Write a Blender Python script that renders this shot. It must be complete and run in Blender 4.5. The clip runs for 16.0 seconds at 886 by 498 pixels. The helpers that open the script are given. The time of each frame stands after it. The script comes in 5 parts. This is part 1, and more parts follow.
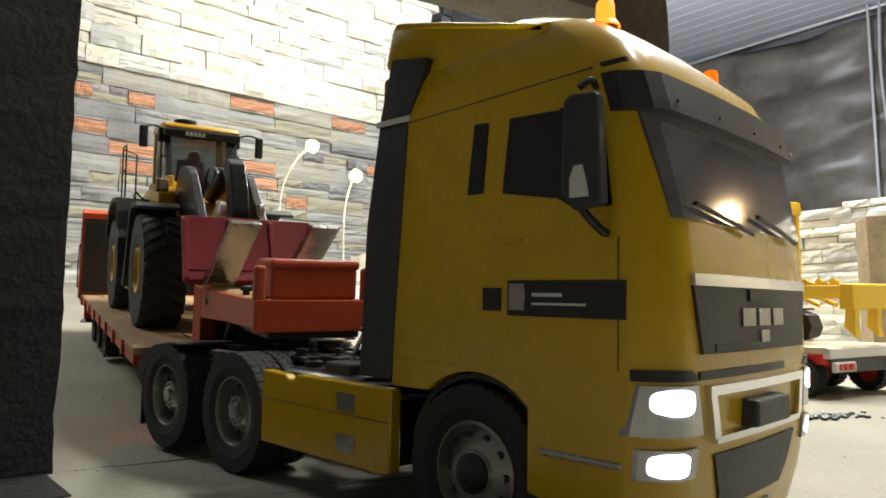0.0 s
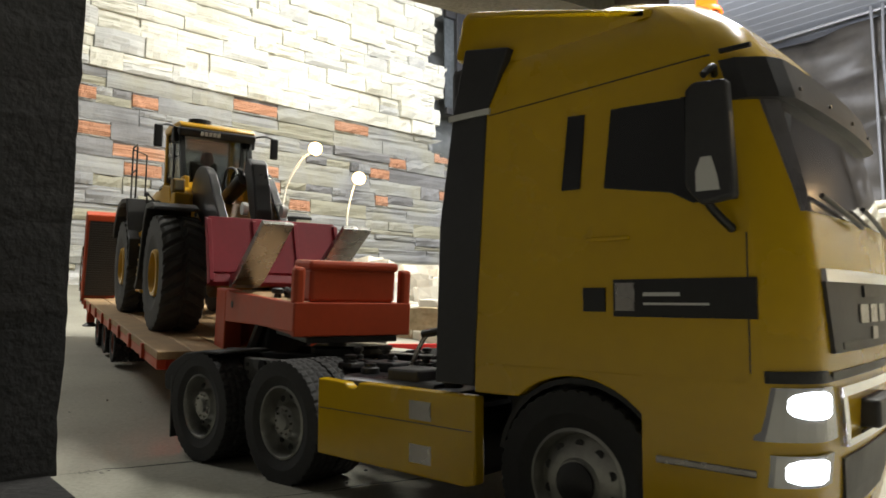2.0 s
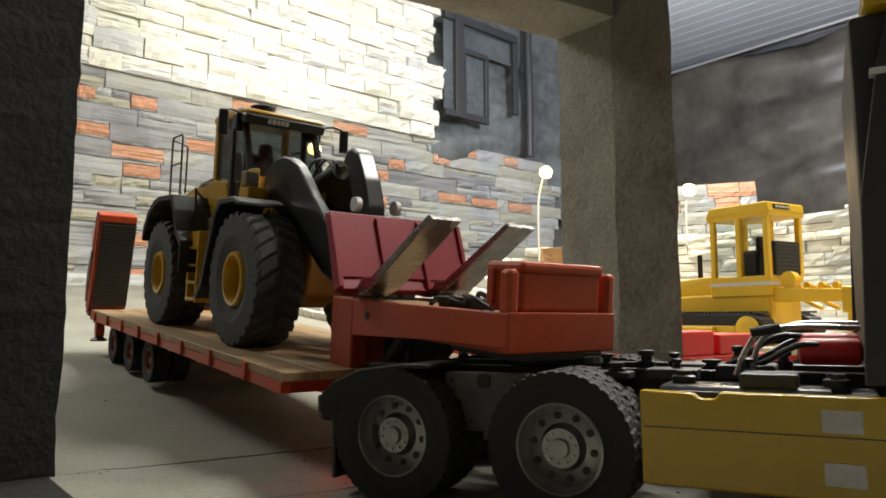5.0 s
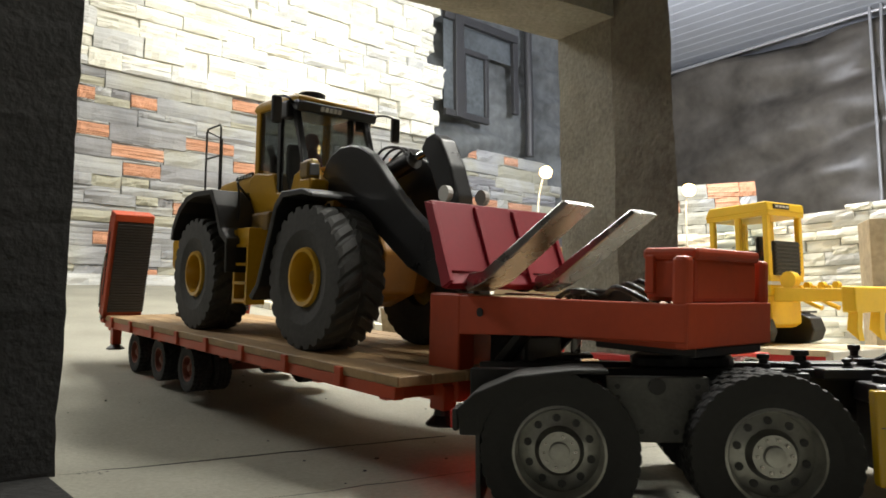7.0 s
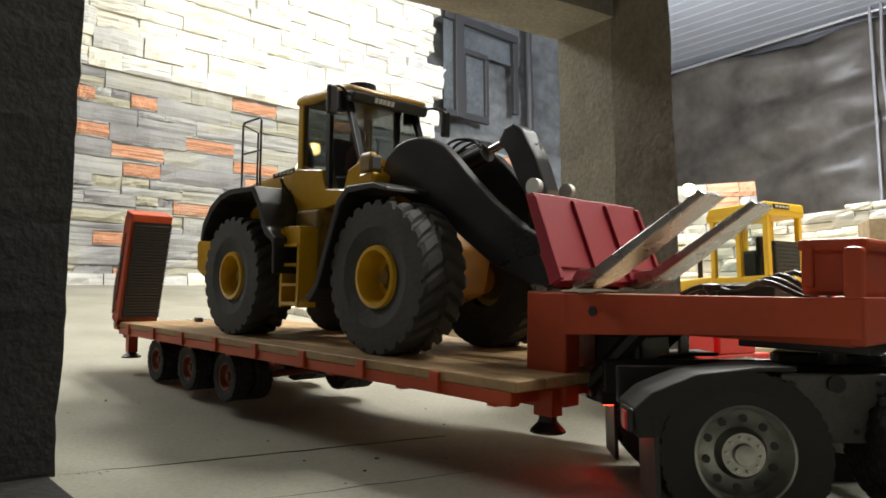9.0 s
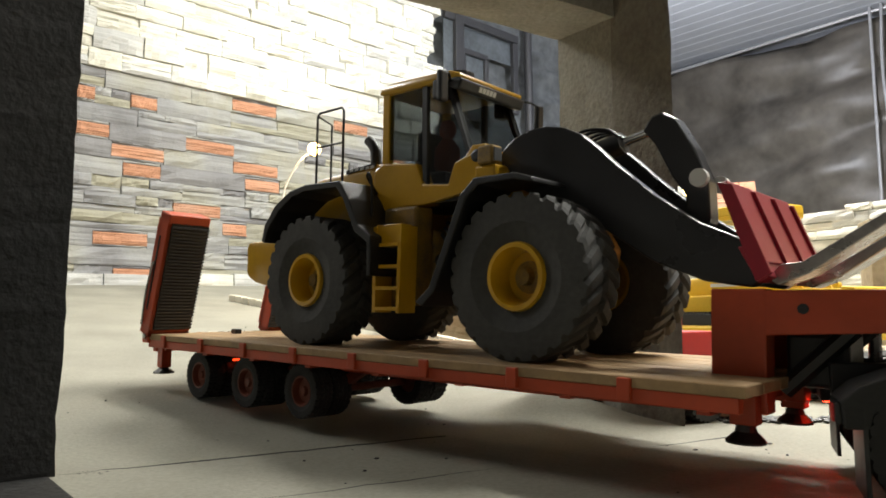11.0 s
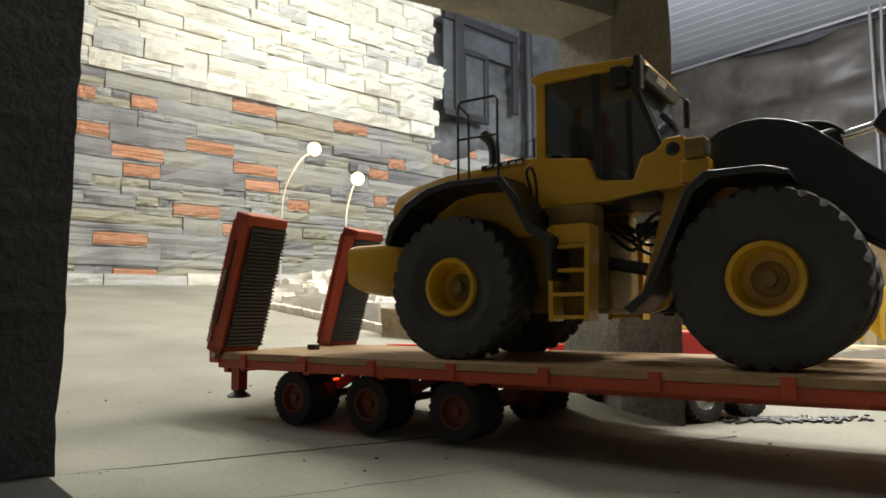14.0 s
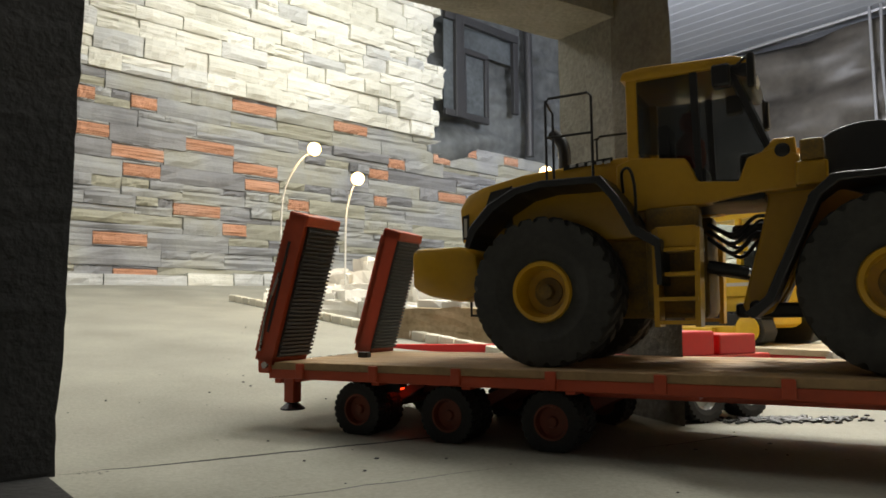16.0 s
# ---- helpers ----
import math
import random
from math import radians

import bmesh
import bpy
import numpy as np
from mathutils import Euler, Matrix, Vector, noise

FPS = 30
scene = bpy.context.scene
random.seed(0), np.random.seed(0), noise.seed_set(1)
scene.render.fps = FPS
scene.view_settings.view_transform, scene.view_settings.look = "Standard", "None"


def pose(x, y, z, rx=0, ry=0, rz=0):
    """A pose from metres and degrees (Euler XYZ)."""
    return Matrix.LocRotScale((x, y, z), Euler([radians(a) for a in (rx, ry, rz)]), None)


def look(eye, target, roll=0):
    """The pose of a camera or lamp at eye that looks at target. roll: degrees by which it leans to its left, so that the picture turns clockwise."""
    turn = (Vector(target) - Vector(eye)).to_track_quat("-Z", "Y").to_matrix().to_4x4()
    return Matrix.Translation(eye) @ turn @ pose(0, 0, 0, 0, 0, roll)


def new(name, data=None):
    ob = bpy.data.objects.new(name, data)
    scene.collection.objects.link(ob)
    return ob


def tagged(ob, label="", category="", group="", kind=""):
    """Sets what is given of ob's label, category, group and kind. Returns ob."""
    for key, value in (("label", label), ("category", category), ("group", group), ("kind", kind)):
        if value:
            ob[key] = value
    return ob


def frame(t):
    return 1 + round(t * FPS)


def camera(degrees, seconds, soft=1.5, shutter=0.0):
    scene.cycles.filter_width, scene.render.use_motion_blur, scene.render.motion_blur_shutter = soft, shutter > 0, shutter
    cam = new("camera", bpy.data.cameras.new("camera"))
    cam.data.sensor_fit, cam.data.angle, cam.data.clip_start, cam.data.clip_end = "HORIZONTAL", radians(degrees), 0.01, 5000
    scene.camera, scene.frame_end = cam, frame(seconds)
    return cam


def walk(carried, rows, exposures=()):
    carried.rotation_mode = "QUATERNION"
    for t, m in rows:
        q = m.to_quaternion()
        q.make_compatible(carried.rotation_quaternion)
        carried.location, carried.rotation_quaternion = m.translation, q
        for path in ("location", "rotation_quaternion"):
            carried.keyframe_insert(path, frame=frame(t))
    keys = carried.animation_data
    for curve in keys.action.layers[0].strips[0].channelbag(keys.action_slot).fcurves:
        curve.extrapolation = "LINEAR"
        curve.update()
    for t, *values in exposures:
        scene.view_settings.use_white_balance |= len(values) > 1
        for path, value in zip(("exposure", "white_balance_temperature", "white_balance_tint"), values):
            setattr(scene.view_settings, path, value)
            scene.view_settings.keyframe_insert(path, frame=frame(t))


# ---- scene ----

import itertools

# A model-building yard: everything is at model size, lengths below are in millimetres where MM is used.
MM = 0.001
EYE = Vector((0.0, 0.0, 0.1111))


def aim(right, up):
    """Camera pose with its small settling turns, in thousandths of a radian."""
    a, e = right * 0.001, math.radians(5.343) + up * 0.001
    return look(EYE, EYE + Vector((math.sin(a) * math.cos(e), math.cos(a) * math.cos(e), math.sin(e))), -0.44)


cam = camera(64.51, 16.0, soft=1.7, shutter=0.3)
walk(cam, [(0.0, aim(2.8, -4.0)), (0.5, aim(0.8, -3.8)), (1.0, aim(-0.8, -2.8)), (1.5, aim(-1.2, -2.0)),
           (2.0, aim(-1.6, -0.6)), (2.5, aim(-0.8, 0)), (3.0, aim(0, 0)), (4.0, aim(0, 0)), (16.0, aim(0, 0))],
     exposures=[(0.0, 0.72), (2.5, 0.62), (4.0, 0.60), (6.5, 0.70), (8.5, 0.84), (11.5, 0.76), (13.0, 0.56), (16.0, 0.27)])

# ---- paths of the two vehicles: seconds, x, y, z, roll, pitch, heading ----
TRAILER = (
    (0.0, -0.4927, 1.2032, 0.0689, 0.04, 5.32, -59.37),
    (0.5, -0.4906, 1.1982, 0.0682, -0.10, 5.31, -59.02),
    (1.0, -0.4900, 1.1947, 0.0681, -0.17, 5.27, -58.72),
    (1.5, -0.4881, 1.1898, 0.0673, -0.28, 5.15, -58.53),
    (2.0, -0.4799, 1.1774, 0.0658, -0.28, 5.15, -58.04),
    (2.5, -0.4604, 1.1436, 0.0602, -0.31, 4.99, -56.87),
    (3.0, -0.4365, 1.1065, 0.0543, -0.71, 4.65, -55.36),
    (3.5, -0.4276, 1.0910, 0.0509, -0.92, 4.43, -54.97),
    (4.0, -0.4157, 1.0763, 0.0485, -0.88, 4.38, -54.36),
    (6.5, -0.3597, 1.0148, 0.0440, 0.28, 3.90, -50.93),
    (7.0, -0.3395, 0.9932, 0.0403, 0.54, 3.53, -49.98),
    (7.5, -0.3263, 0.9773, 0.0377, 0.50, 3.30, -48.99),
    (8.0, -0.3146, 0.9650, 0.0358, 0.50, 3.09, -48.26),
    (8.5, -0.3053, 0.9556, 0.0343, 0.65, 2.96, -47.82),
    (9.0, -0.2926, 0.9436, 0.0331, 0.83, 2.84, -47.08),
    (11.5, -0.1954, 0.8492, 0.0160, -0.12, 1.32, -40.45),
    (12.0, -0.1761, 0.8343, 0.0135, -0.20, 1.09, -38.89),
    (12.5, -0.1619, 0.8237, 0.0116, -0.37, 0.93, -37.89),
    (13.0, -0.1426, 0.8096, 0.0094, -0.03, 0.75, -36.40),
    (13.5, -0.1230, 0.7952, 0.0069, 0.05, 0.51, -35.13),
    (14.0, -0.1003, 0.7802, 0.0043, 0.03, 0.25, -33.63),
    (14.5, -0.0796, 0.7672, 0.0019, 0.03, 0.01, -31.75),
    (15.0, -0.0604, 0.7563, 0.0001, 0.04, -0.07, -30.46),
    (15.5, -0.0467, 0.7485, -0.0014, 0.08, -0.13, -29.50),
    (16.0, -0.0380, 0.7442, -0.0021, 0.23, -0.14, -28.73),
)
TRACTOR = (
    (0.0, -0.1638, 0.6357, 0.0044, -0.23, 1.93, -44.42),
    (0.5, -0.1568, 0.6302, 0.0035, -0.39, 1.80, -43.85),
    (1.0, -0.1515, 0.6258, 0.0028, -0.46, 1.69, -43.53),
    (1.5, -0.1465, 0.6229, 0.0027, -0.12, 1.60, -43.15),
    (2.0, -0.1321, 0.6115, 0.0018, 0.63, 1.25, -41.85),
    (2.5, -0.0979, 0.5835, -0.0025, 0.90, 0.53, -39.29),
    (3.0, -0.0578, 0.5509, -0.0030, 0.70, -0.45, -35.66),
    (3.5, -0.0455, 0.5382, -0.0030, 0.21, -0.60, -34.08),
    (4.0, -0.0261, 0.5285, -0.0030, 0.14, -0.60, -31.47),
    (6.5, 0.0530, 0.4712, -0.0028, 0.07, -0.07, -17.00),
    (7.0, 0.0722, 0.4557, -0.0022, 0.08, -0.04, -8.60),
    (7.5, 0.0925, 0.4442, -0.0010, 0.03, 0.0, -5.40),
    (8.0, 0.1105, 0.4415, 0.0, 0.0, 0.0, -3.60),
    (8.5, 0.1292, 0.4367, 0.0, 0.0, 0.0, -3.90),
    (9.0, 0.1540, 0.4344, 0.0, 0.0, 0.0, -5.00),
    (10.2, 0.2300, 0.4320, 0.0, 0.0, 0.0, -16.00),
    (11.5, 0.3270, 0.4300, 0.0, 0.0, 0.0, -25.00),
    (12.5, 0.3920, 0.4200, 0.0, 0.0, 0.0, -18.00),
    (13.5, 0.4550, 0.4150, 0.0, 0.0, 0.0, -8.00),
    (14.5, 0.5230, 0.4200, 0.0, 0.0, 0.0, 0.00),
    (15.5, 0.5720, 0.4270, 0.0, 0.0, 0.0, 4.00),
    (16.0, 0.5860, 0.4310, 0.0, 0.0, 0.0, 5.00),
)


# ---- world and lamps ----
world = bpy.data.worlds.new("room_air")
world.use_nodes = True
world.node_tree.nodes["Background"].inputs[0].default_value = (0.55, 0.6, 0.7, 1)
world.node_tree.nodes["Background"].inputs[1].default_value = 0.006
scene.world = world


def area_lamp(name, place, target, sx, sy, watts, color):
    d = bpy.data.lights.new(name, "AREA")
    d.shape, d.size, d.size_y, d.energy, d.color = "RECTANGLE", sx, sy, watts, color
    ob = new(name, d)
    ob.matrix_world = look(place, target)
    return ob


# Unseen lamps; the overhead one follows the shadows, the rest are added for brightness.
area_lamp("work_light", (0.10, 1.75, 1.74), (0.0, 1.5, 0), 0.35, 0.16, 10, (1.0, 0.98, 0.88))
area_lamp("wall_light", (-0.10, 2.42, 1.76), (-0.62, 2.99, 1.0), 1.1, 0.12, 6.3, (1.0, 0.995, 0.92))
area_lamp("tube_light", (1.0, 1.75, 1.76), (0.9, 1.4, 0), 0.9, 0.14, 40, (1.0, 0.97, 0.89))
# Added to lift the loader's near side from the left.
area_lamp("side_light", (-1.5, 1.35, 1.35), (-0.25, 0.8, 0.12), 0.6, 0.2, 7.0, (1.0, 0.98, 0.92))
# Added to brighten the right-hand floor.
area_lamp("room_light", (1.0, 0.85, 1.76), (0.45, 0.55, 0), 0.9, 0.14, 24.0, (1.0, 0.98, 0.90))
# Added to brighten the far ceiling and sheeting.
area_lamp("flood_light", (1.0, 2.35, 1.2), (2.0, 4.2, 1.62), 0.25, 0.15, 22, (0.88, 0.91, 1.0))


# ---- materials ----
def mat(name, base, rough=0.6, metal=0.0, vary=0.15, scale=40.0, bump=0.15, dark=None, fine=None, coat=0.0, spread=0.0, bumpscale=None, emit=None, power=0.0, trans=0.0, deep=0.001):
    m = bpy.data.materials.new(name)
    m.use_nodes = True
    nt = m.node_tree
    b = nt.nodes["Principled BSDF"]
    b.inputs["Roughness"].default_value, b.inputs["Metallic"].default_value = rough, metal
    b.inputs["Coat Weight"].default_value = coat
    if trans:
        b.inputs["Transmission Weight"].default_value = trans
    tc = nt.nodes.new("ShaderNodeTexCoord")
    info = nt.nodes.new("ShaderNodeObjectInfo")
    mp = nt.nodes.new("ShaderNodeMapping")
    nt.links.new(tc.outputs["Object"], mp.inputs[0])
    mul = nt.nodes.new("ShaderNodeMath")
    mul.operation, mul.inputs[1].default_value = "MULTIPLY", 37.0
    nt.links.new(info.outputs["Random"], mul.inputs[0])
    nt.links.new(mul.outputs[0], mp.inputs["Location"])
    n1, n2 = nt.nodes.new("ShaderNodeTexNoise"), nt.nodes.new("ShaderNodeTexNoise")
    n1.inputs["Scale"].default_value, n2.inputs["Scale"].default_value = scale, fine or scale * 9
    n1.inputs["Detail"].default_value = n2.inputs["Detail"].default_value = 5
    for n in (n1, n2):
        nt.links.new(mp.outputs[0], n.inputs["Vector"])
    ramp = nt.nodes.new("ShaderNodeValToRGB")
    d = dark or tuple(c * (1 - 2.2 * vary) for c in base)
    ramp.color_ramp.elements[0].position, ramp.color_ramp.elements[1].position = 0.32, 0.66
    ramp.color_ramp.elements[0].color = (*[max(c, 0.002) for c in d], 1)
    ramp.color_ramp.elements[1].color = (*base, 1)
    mix = nt.nodes.new("ShaderNodeMath")
    mix.operation = "MULTIPLY_ADD"
    mix.inputs[1].default_value, mix.inputs[2].default_value = 0.35, 0.0
    nt.links.new(n2.outputs[0], mix.inputs[0])
    add = nt.nodes.new("ShaderNodeMath")
    add.operation = "MULTIPLY_ADD"
    add.inputs[1].default_value = 0.65
    nt.links.new(n1.outputs[0], add.inputs[0])
    nt.links.new(mix.outputs[0], add.inputs[2])
    nt.links.new(add.outputs[0], ramp.inputs[0])
    out = ramp.outputs[0]
    if spread:
        hsv = nt.nodes.new("ShaderNodeHueSaturation")
        mr = nt.nodes.new("ShaderNodeMapRange")
        mr.inputs["To Min"].default_value, mr.inputs["To Max"].default_value = 1 - spread, 1 + spread
        nt.links.new(info.outputs["Random"], mr.inputs[0])
        nt.links.new(mr.outputs[0], hsv.inputs["Value"])
        nt.links.new(out, hsv.inputs["Color"])
        out = hsv.outputs[0]
    nt.links.new(out, b.inputs["Base Color"])
    rr = nt.nodes.new("ShaderNodeMapRange")
    rr.inputs["To Min"].default_value, rr.inputs["To Max"].default_value = max(rough - 0.12, 0.03), min(rough + 0.14, 1)
    nt.links.new(n1.outputs[0], rr.inputs[0])
    nt.links.new(rr.outputs[0], b.inputs["Roughness"])
    if bump:
        bp = nt.nodes.new("ShaderNodeBump")
        bp.inputs["Strength"].default_value, bp.inputs["Distance"].default_value = bump, deep
        nb = n2
        if bumpscale:
            nb = nt.nodes.new("ShaderNodeTexNoise")
            nb.inputs["Scale"].default_value, nb.inputs["Detail"].default_value = bumpscale, 6
            nt.links.new(mp.outputs[0], nb.inputs["Vector"])
        nt.links.new(nb.outputs[0], bp.inputs["Height"])
        nt.links.new(bp.outputs[0], b.inputs["Normal"])
    if emit:
        b.inputs["Emission Color"].default_value, b.inputs["Emission Strength"].default_value = (*emit, 1), power
    return m


def glow(name, color, power):
    m = bpy.data.materials.new(name)
    m.use_nodes = True
    b = m.node_tree.nodes["Principled BSDF"]
    b.inputs["Base Color"].default_value = (*color, 1)
    b.inputs["Emission Color"].default_value, b.inputs["Emission Strength"].default_value = (*color, 1), power
    return m


def clear(name, tint, rough=0.03, alpha=0.35):
    m = bpy.data.materials.new(name)
    m.use_nodes = True
    nt = m.node_tree
    nt.nodes.remove(nt.nodes["Principled BSDF"])
    t, g, x = nt.nodes.new("ShaderNodeBsdfTransparent"), nt.nodes.new("ShaderNodeBsdfGlossy"), nt.nodes.new("ShaderNodeMixShader")
    t.inputs[0].default_value, g.inputs["Roughness"].default_value = (*tint, 1), rough
    lw, pw, f = nt.nodes.new("ShaderNodeLayerWeight"), nt.nodes.new("ShaderNodeMath"), nt.nodes.new("ShaderNodeMath")
    lw.inputs["Blend"].default_value = 0.5
    pw.operation, pw.inputs[1].default_value = "POWER", 5.0
    f.operation, f.inputs[1].default_value, f.inputs[2].default_value = "MULTIPLY_ADD", 0.7, 0.04
    nt.links.new(lw.outputs["Facing"], pw.inputs[0])
    nt.links.new(pw.outputs[0], f.inputs[0])
    nt.links.new(f.outputs[0], x.inputs[0])
    nt.links.new(t.outputs[0], x.inputs[1])
    nt.links.new(g.outputs[0], x.inputs[2])
    nt.links.new(x.outputs[0], nt.nodes["Material Output"].inputs[0])
    return m


YELLOW = mat("cab_yellow", (0.56, 0.35, 0.003), 0.24, vary=0.05, scale=14, bump=0.05, coat=0.15)
LOADER_YELLOW = mat("loader_yellow", (0.55, 0.30, 0.007), 0.33, vary=0.08, scale=20, bump=0.05, coat=0.25)
# Dust on the hubs; on side tank and rear frame it paints their shade.
DUSTY_SHADED_YELLOW = mat("dusty_shaded_yellow", (0.30, 0.17, 0.015), 0.6, vary=0.22, scale=60, bump=0.1, dark=(0.10, 0.07, 0.03))
DOZER_YELLOW = mat("dozer_yellow", (0.78, 0.50, 0.02), 0.45, vary=0.06, scale=20, bump=0.05)
DARKGREY = mat("dark_grey_plastic", (0.035, 0.035, 0.038), 0.5, vary=0.15, scale=30, bump=0.1)
BOOM = mat("boom_grey", (0.020, 0.020, 0.022), 0.30, vary=0.12, scale=25, bump=0.05)
BLACK = mat("black_plastic", (0.012, 0.012, 0.013), 0.45, vary=0.2, scale=40, bump=0.1)
RUBBER = mat("tyre_rubber", (0.020, 0.020, 0.020), 0.75, vary=0.22, scale=35, bump=0.3)
RUBBER_DUSTY = mat("dusty_tyre_rubber", (0.050, 0.048, 0.044), 0.8, vary=0.25, scale=22, bump=0.5, dark=(0.020, 0.020, 0.019))
ORANGE = mat("trailer_orange_red", (0.46, 0.058, 0.014), 0.45, vary=0.1, scale=20, bump=0.08)
RIM_RED = mat("dull_red_rim", (0.20, 0.045, 0.020), 0.55, vary=0.2, scale=40, bump=0.1)
ORANGE_DARK = mat("frame_amber", (0.42, 0.18, 0.015), 0.5, vary=0.1, scale=20, bump=0.06)
CRIMSON = mat("fork_crimson", (0.28, 0.005, 0.020), 0.48, vary=0.1, scale=25, bump=0.05)
RED = mat("bright_red_paint", (0.6, 0.02, 0.02), 0.4, vary=0.08, scale=25, bump=0.05)
STEEL = mat("worn_steel", (0.40, 0.38, 0.36), 0.26, 0.9, vary=0.14, scale=45, bump=0.1)
ALU = mat("wheel_aluminium", (0.38, 0.38, 0.355), 0.34, 0.9, vary=0.15, scale=40, bump=0.05)
CAST = mat("cast_grey_iron", (0.14, 0.14, 0.132), 0.55, 0.3, vary=0.2, scale=50, bump=0.3)
CHROME = mat("chrome", (0.75, 0.75, 0.76), 0.15, 1.0, vary=0.05, scale=30, bump=0.0)
WOOD = mat("deck_wood", (0.42, 0.27, 0.13), 0.65, vary=0.2, scale=25, bump=0.25, spread=0.14)
PALE_WOOD = mat("pale_wood", (0.62, 0.52, 0.36), 0.6, vary=0.1, scale=25, bump=0.2)
CONCRETE = mat("yard_concrete", (0.33, 0.32, 0.265), 0.85, vary=0.19, scale=5.5, fine=300, bump=0.6, bumpscale=320)
PILLAR = mat("weathered_concrete", (0.34, 0.335, 0.285), 0.9, vary=0.28, scale=9, fine=190, bump=1.0, bumpscale=190, dark=(0.13, 0.12, 0.10), deep=0.002)
PILLAR_STAIN = mat("stained_concrete", (0.20, 0.185, 0.15), 0.9, vary=0.2, scale=16, fine=150, bump=1.0, bumpscale=150, dark=(0.075, 0.062, 0.046), deep=0.0025)
# Near-black copy of the pillar concrete; its shade is put into the colour.
PILLAR_SHADED = mat("shaded_concrete", (0.020, 0.0195, 0.019), 0.9, vary=0.22, scale=26, fine=170, bump=1.0, bumpscale=150, dark=(0.006, 0.006, 0.006), deep=0.0015)
def slate(name, tones, spread, ribs=0.0):
    """Split stone whose colour drifts through several tones, with fine layers along the bed."""
    m = bpy.data.materials.new(name)
    m.use_nodes = True
    nt = m.node_tree
    b = nt.nodes["Principled BSDF"]
    geo, info = nt.nodes.new("ShaderNodeNewGeometry"), nt.nodes.new("ShaderNodeObjectInfo")
    cloud, grain, layer = [nt.nodes.new("ShaderNodeTexNoise") for k in range(3)]
    for n, sc, de in ((cloud, 3.2, 4), (grain, 55, 5), (layer, 14, 5)):
        n.inputs["Scale"].default_value, n.inputs["Detail"].default_value = sc, de
    mp = nt.nodes.new("ShaderNodeMapping")
    mp.inputs["Scale"].default_value = (0.25, 0.25, 6.0 + 6.0 * ribs)
    nt.links.new(geo.outputs["Position"], mp.inputs[0])
    nt.links.new(mp.outputs[0], layer.inputs["Vector"])
    nt.links.new(geo.outputs["Position"], cloud.inputs["Vector"])
    nt.links.new(geo.outputs["Position"], grain.inputs["Vector"])
    mix = nt.nodes.new("ShaderNodeMath")
    mix.operation, mix.inputs[1].default_value = "MULTIPLY_ADD", 0.16
    nt.links.new(info.outputs["Random"], mix.inputs[0])
    off = nt.nodes.new("ShaderNodeMath")
    off.operation, off.inputs[1].default_value, off.inputs[2].default_value = "MULTIPLY_ADD", 1.3, -0.22
    nt.links.new(cloud.outputs[0], off.inputs[0])
    nt.links.new(off.outputs[0], mix.inputs[2])
    ramp = nt.nodes.new("ShaderNodeValToRGB")
    els = ramp.color_ramp.elements
    while len(els) < len(tones):
        els.new(0.5)
    for k, c in enumerate(tones):
        els[k].position, els[k].color = 0.22 + 0.56 * k / (len(tones) - 1), (*c, 1)
    nt.links.new(mix.outputs[0], ramp.inputs[0])
    hsv = nt.nodes.new("ShaderNodeHueSaturation")
    val = nt.nodes.new("ShaderNodeMath")
    val.operation = "MULTIPLY_ADD"
    val.inputs[1].default_value, val.inputs[2].default_value = 0.34 + 0.5 * ribs, 0.83 - 0.25 * ribs
    nt.links.new(layer.outputs[0], val.inputs[0])
    var = nt.nodes.new("ShaderNodeMapRange")
    var.inputs["To Min"].default_value, var.inputs["To Max"].default_value = 1 - spread, 1 + spread
    nt.links.new(info.outputs["Random"], var.inputs[0])
    vv = nt.nodes.new("ShaderNodeMath")
    vv.operation = "MULTIPLY"
    nt.links.new(val.outputs[0], vv.inputs[0])
    nt.links.new(var.outputs[0], vv.inputs[1])
    nt.links.new(vv.outputs[0], hsv.inputs["Value"])
    nt.links.new(ramp.outputs[0], hsv.inputs["Color"])
    nt.links.new(hsv.outputs[0], b.inputs["Base Color"])
    b.inputs["Roughness"].default_value = 0.78
    hgt = nt.nodes.new("ShaderNodeMath")
    hgt.operation, hgt.inputs[1].default_value = "MULTIPLY_ADD", 0.5
    nt.links.new(grain.outputs[0], hgt.inputs[0])
    nt.links.new(layer.outputs[0], hgt.inputs[2])
    bp = nt.nodes.new("ShaderNodeBump")
    bp.inputs["Strength"].default_value, bp.inputs["Distance"].default_value = 0.5 + 0.4 * ribs, 0.008
    nt.links.new(hgt.outputs[0], bp.inputs["Height"])
    nt.links.new(bp.outputs[0], b.inputs["Normal"])
    return m


STONE_GREY = slate("grey_slate", [(0.19, 0.19, 0.20), (0.27, 0.275, 0.285), (0.33, 0.335, 0.33), (0.33, 0.325, 0.275), (0.37, 0.37, 0.36)], 0.07)
STONE_DARK = slate("dark_slate", [(0.15, 0.15, 0.16), (0.21, 0.21, 0.22), (0.27, 0.27, 0.275)], 0.10)
STONE_GREEN = slate("olive_slate", [(0.28, 0.275, 0.23), (0.32, 0.31, 0.24), (0.35, 0.345, 0.31)], 0.07)
STONE_ORANGE = slate("rust_slate", [(0.44, 0.21, 0.12), (0.50, 0.25, 0.15), (0.50, 0.31, 0.22)], 0.10, 1.0)
STONE_WHITE = slate("pale_limestone", [(0.56, 0.55, 0.48), (0.70, 0.69, 0.61), (0.76, 0.75, 0.68), (0.80, 0.79, 0.73)], 0.06, 0.2)
STONE_WHITE2 = slate("cool_limestone", [(0.46, 0.47, 0.47), (0.58, 0.585, 0.57), (0.66, 0.66, 0.62)], 0.06, 0.2)
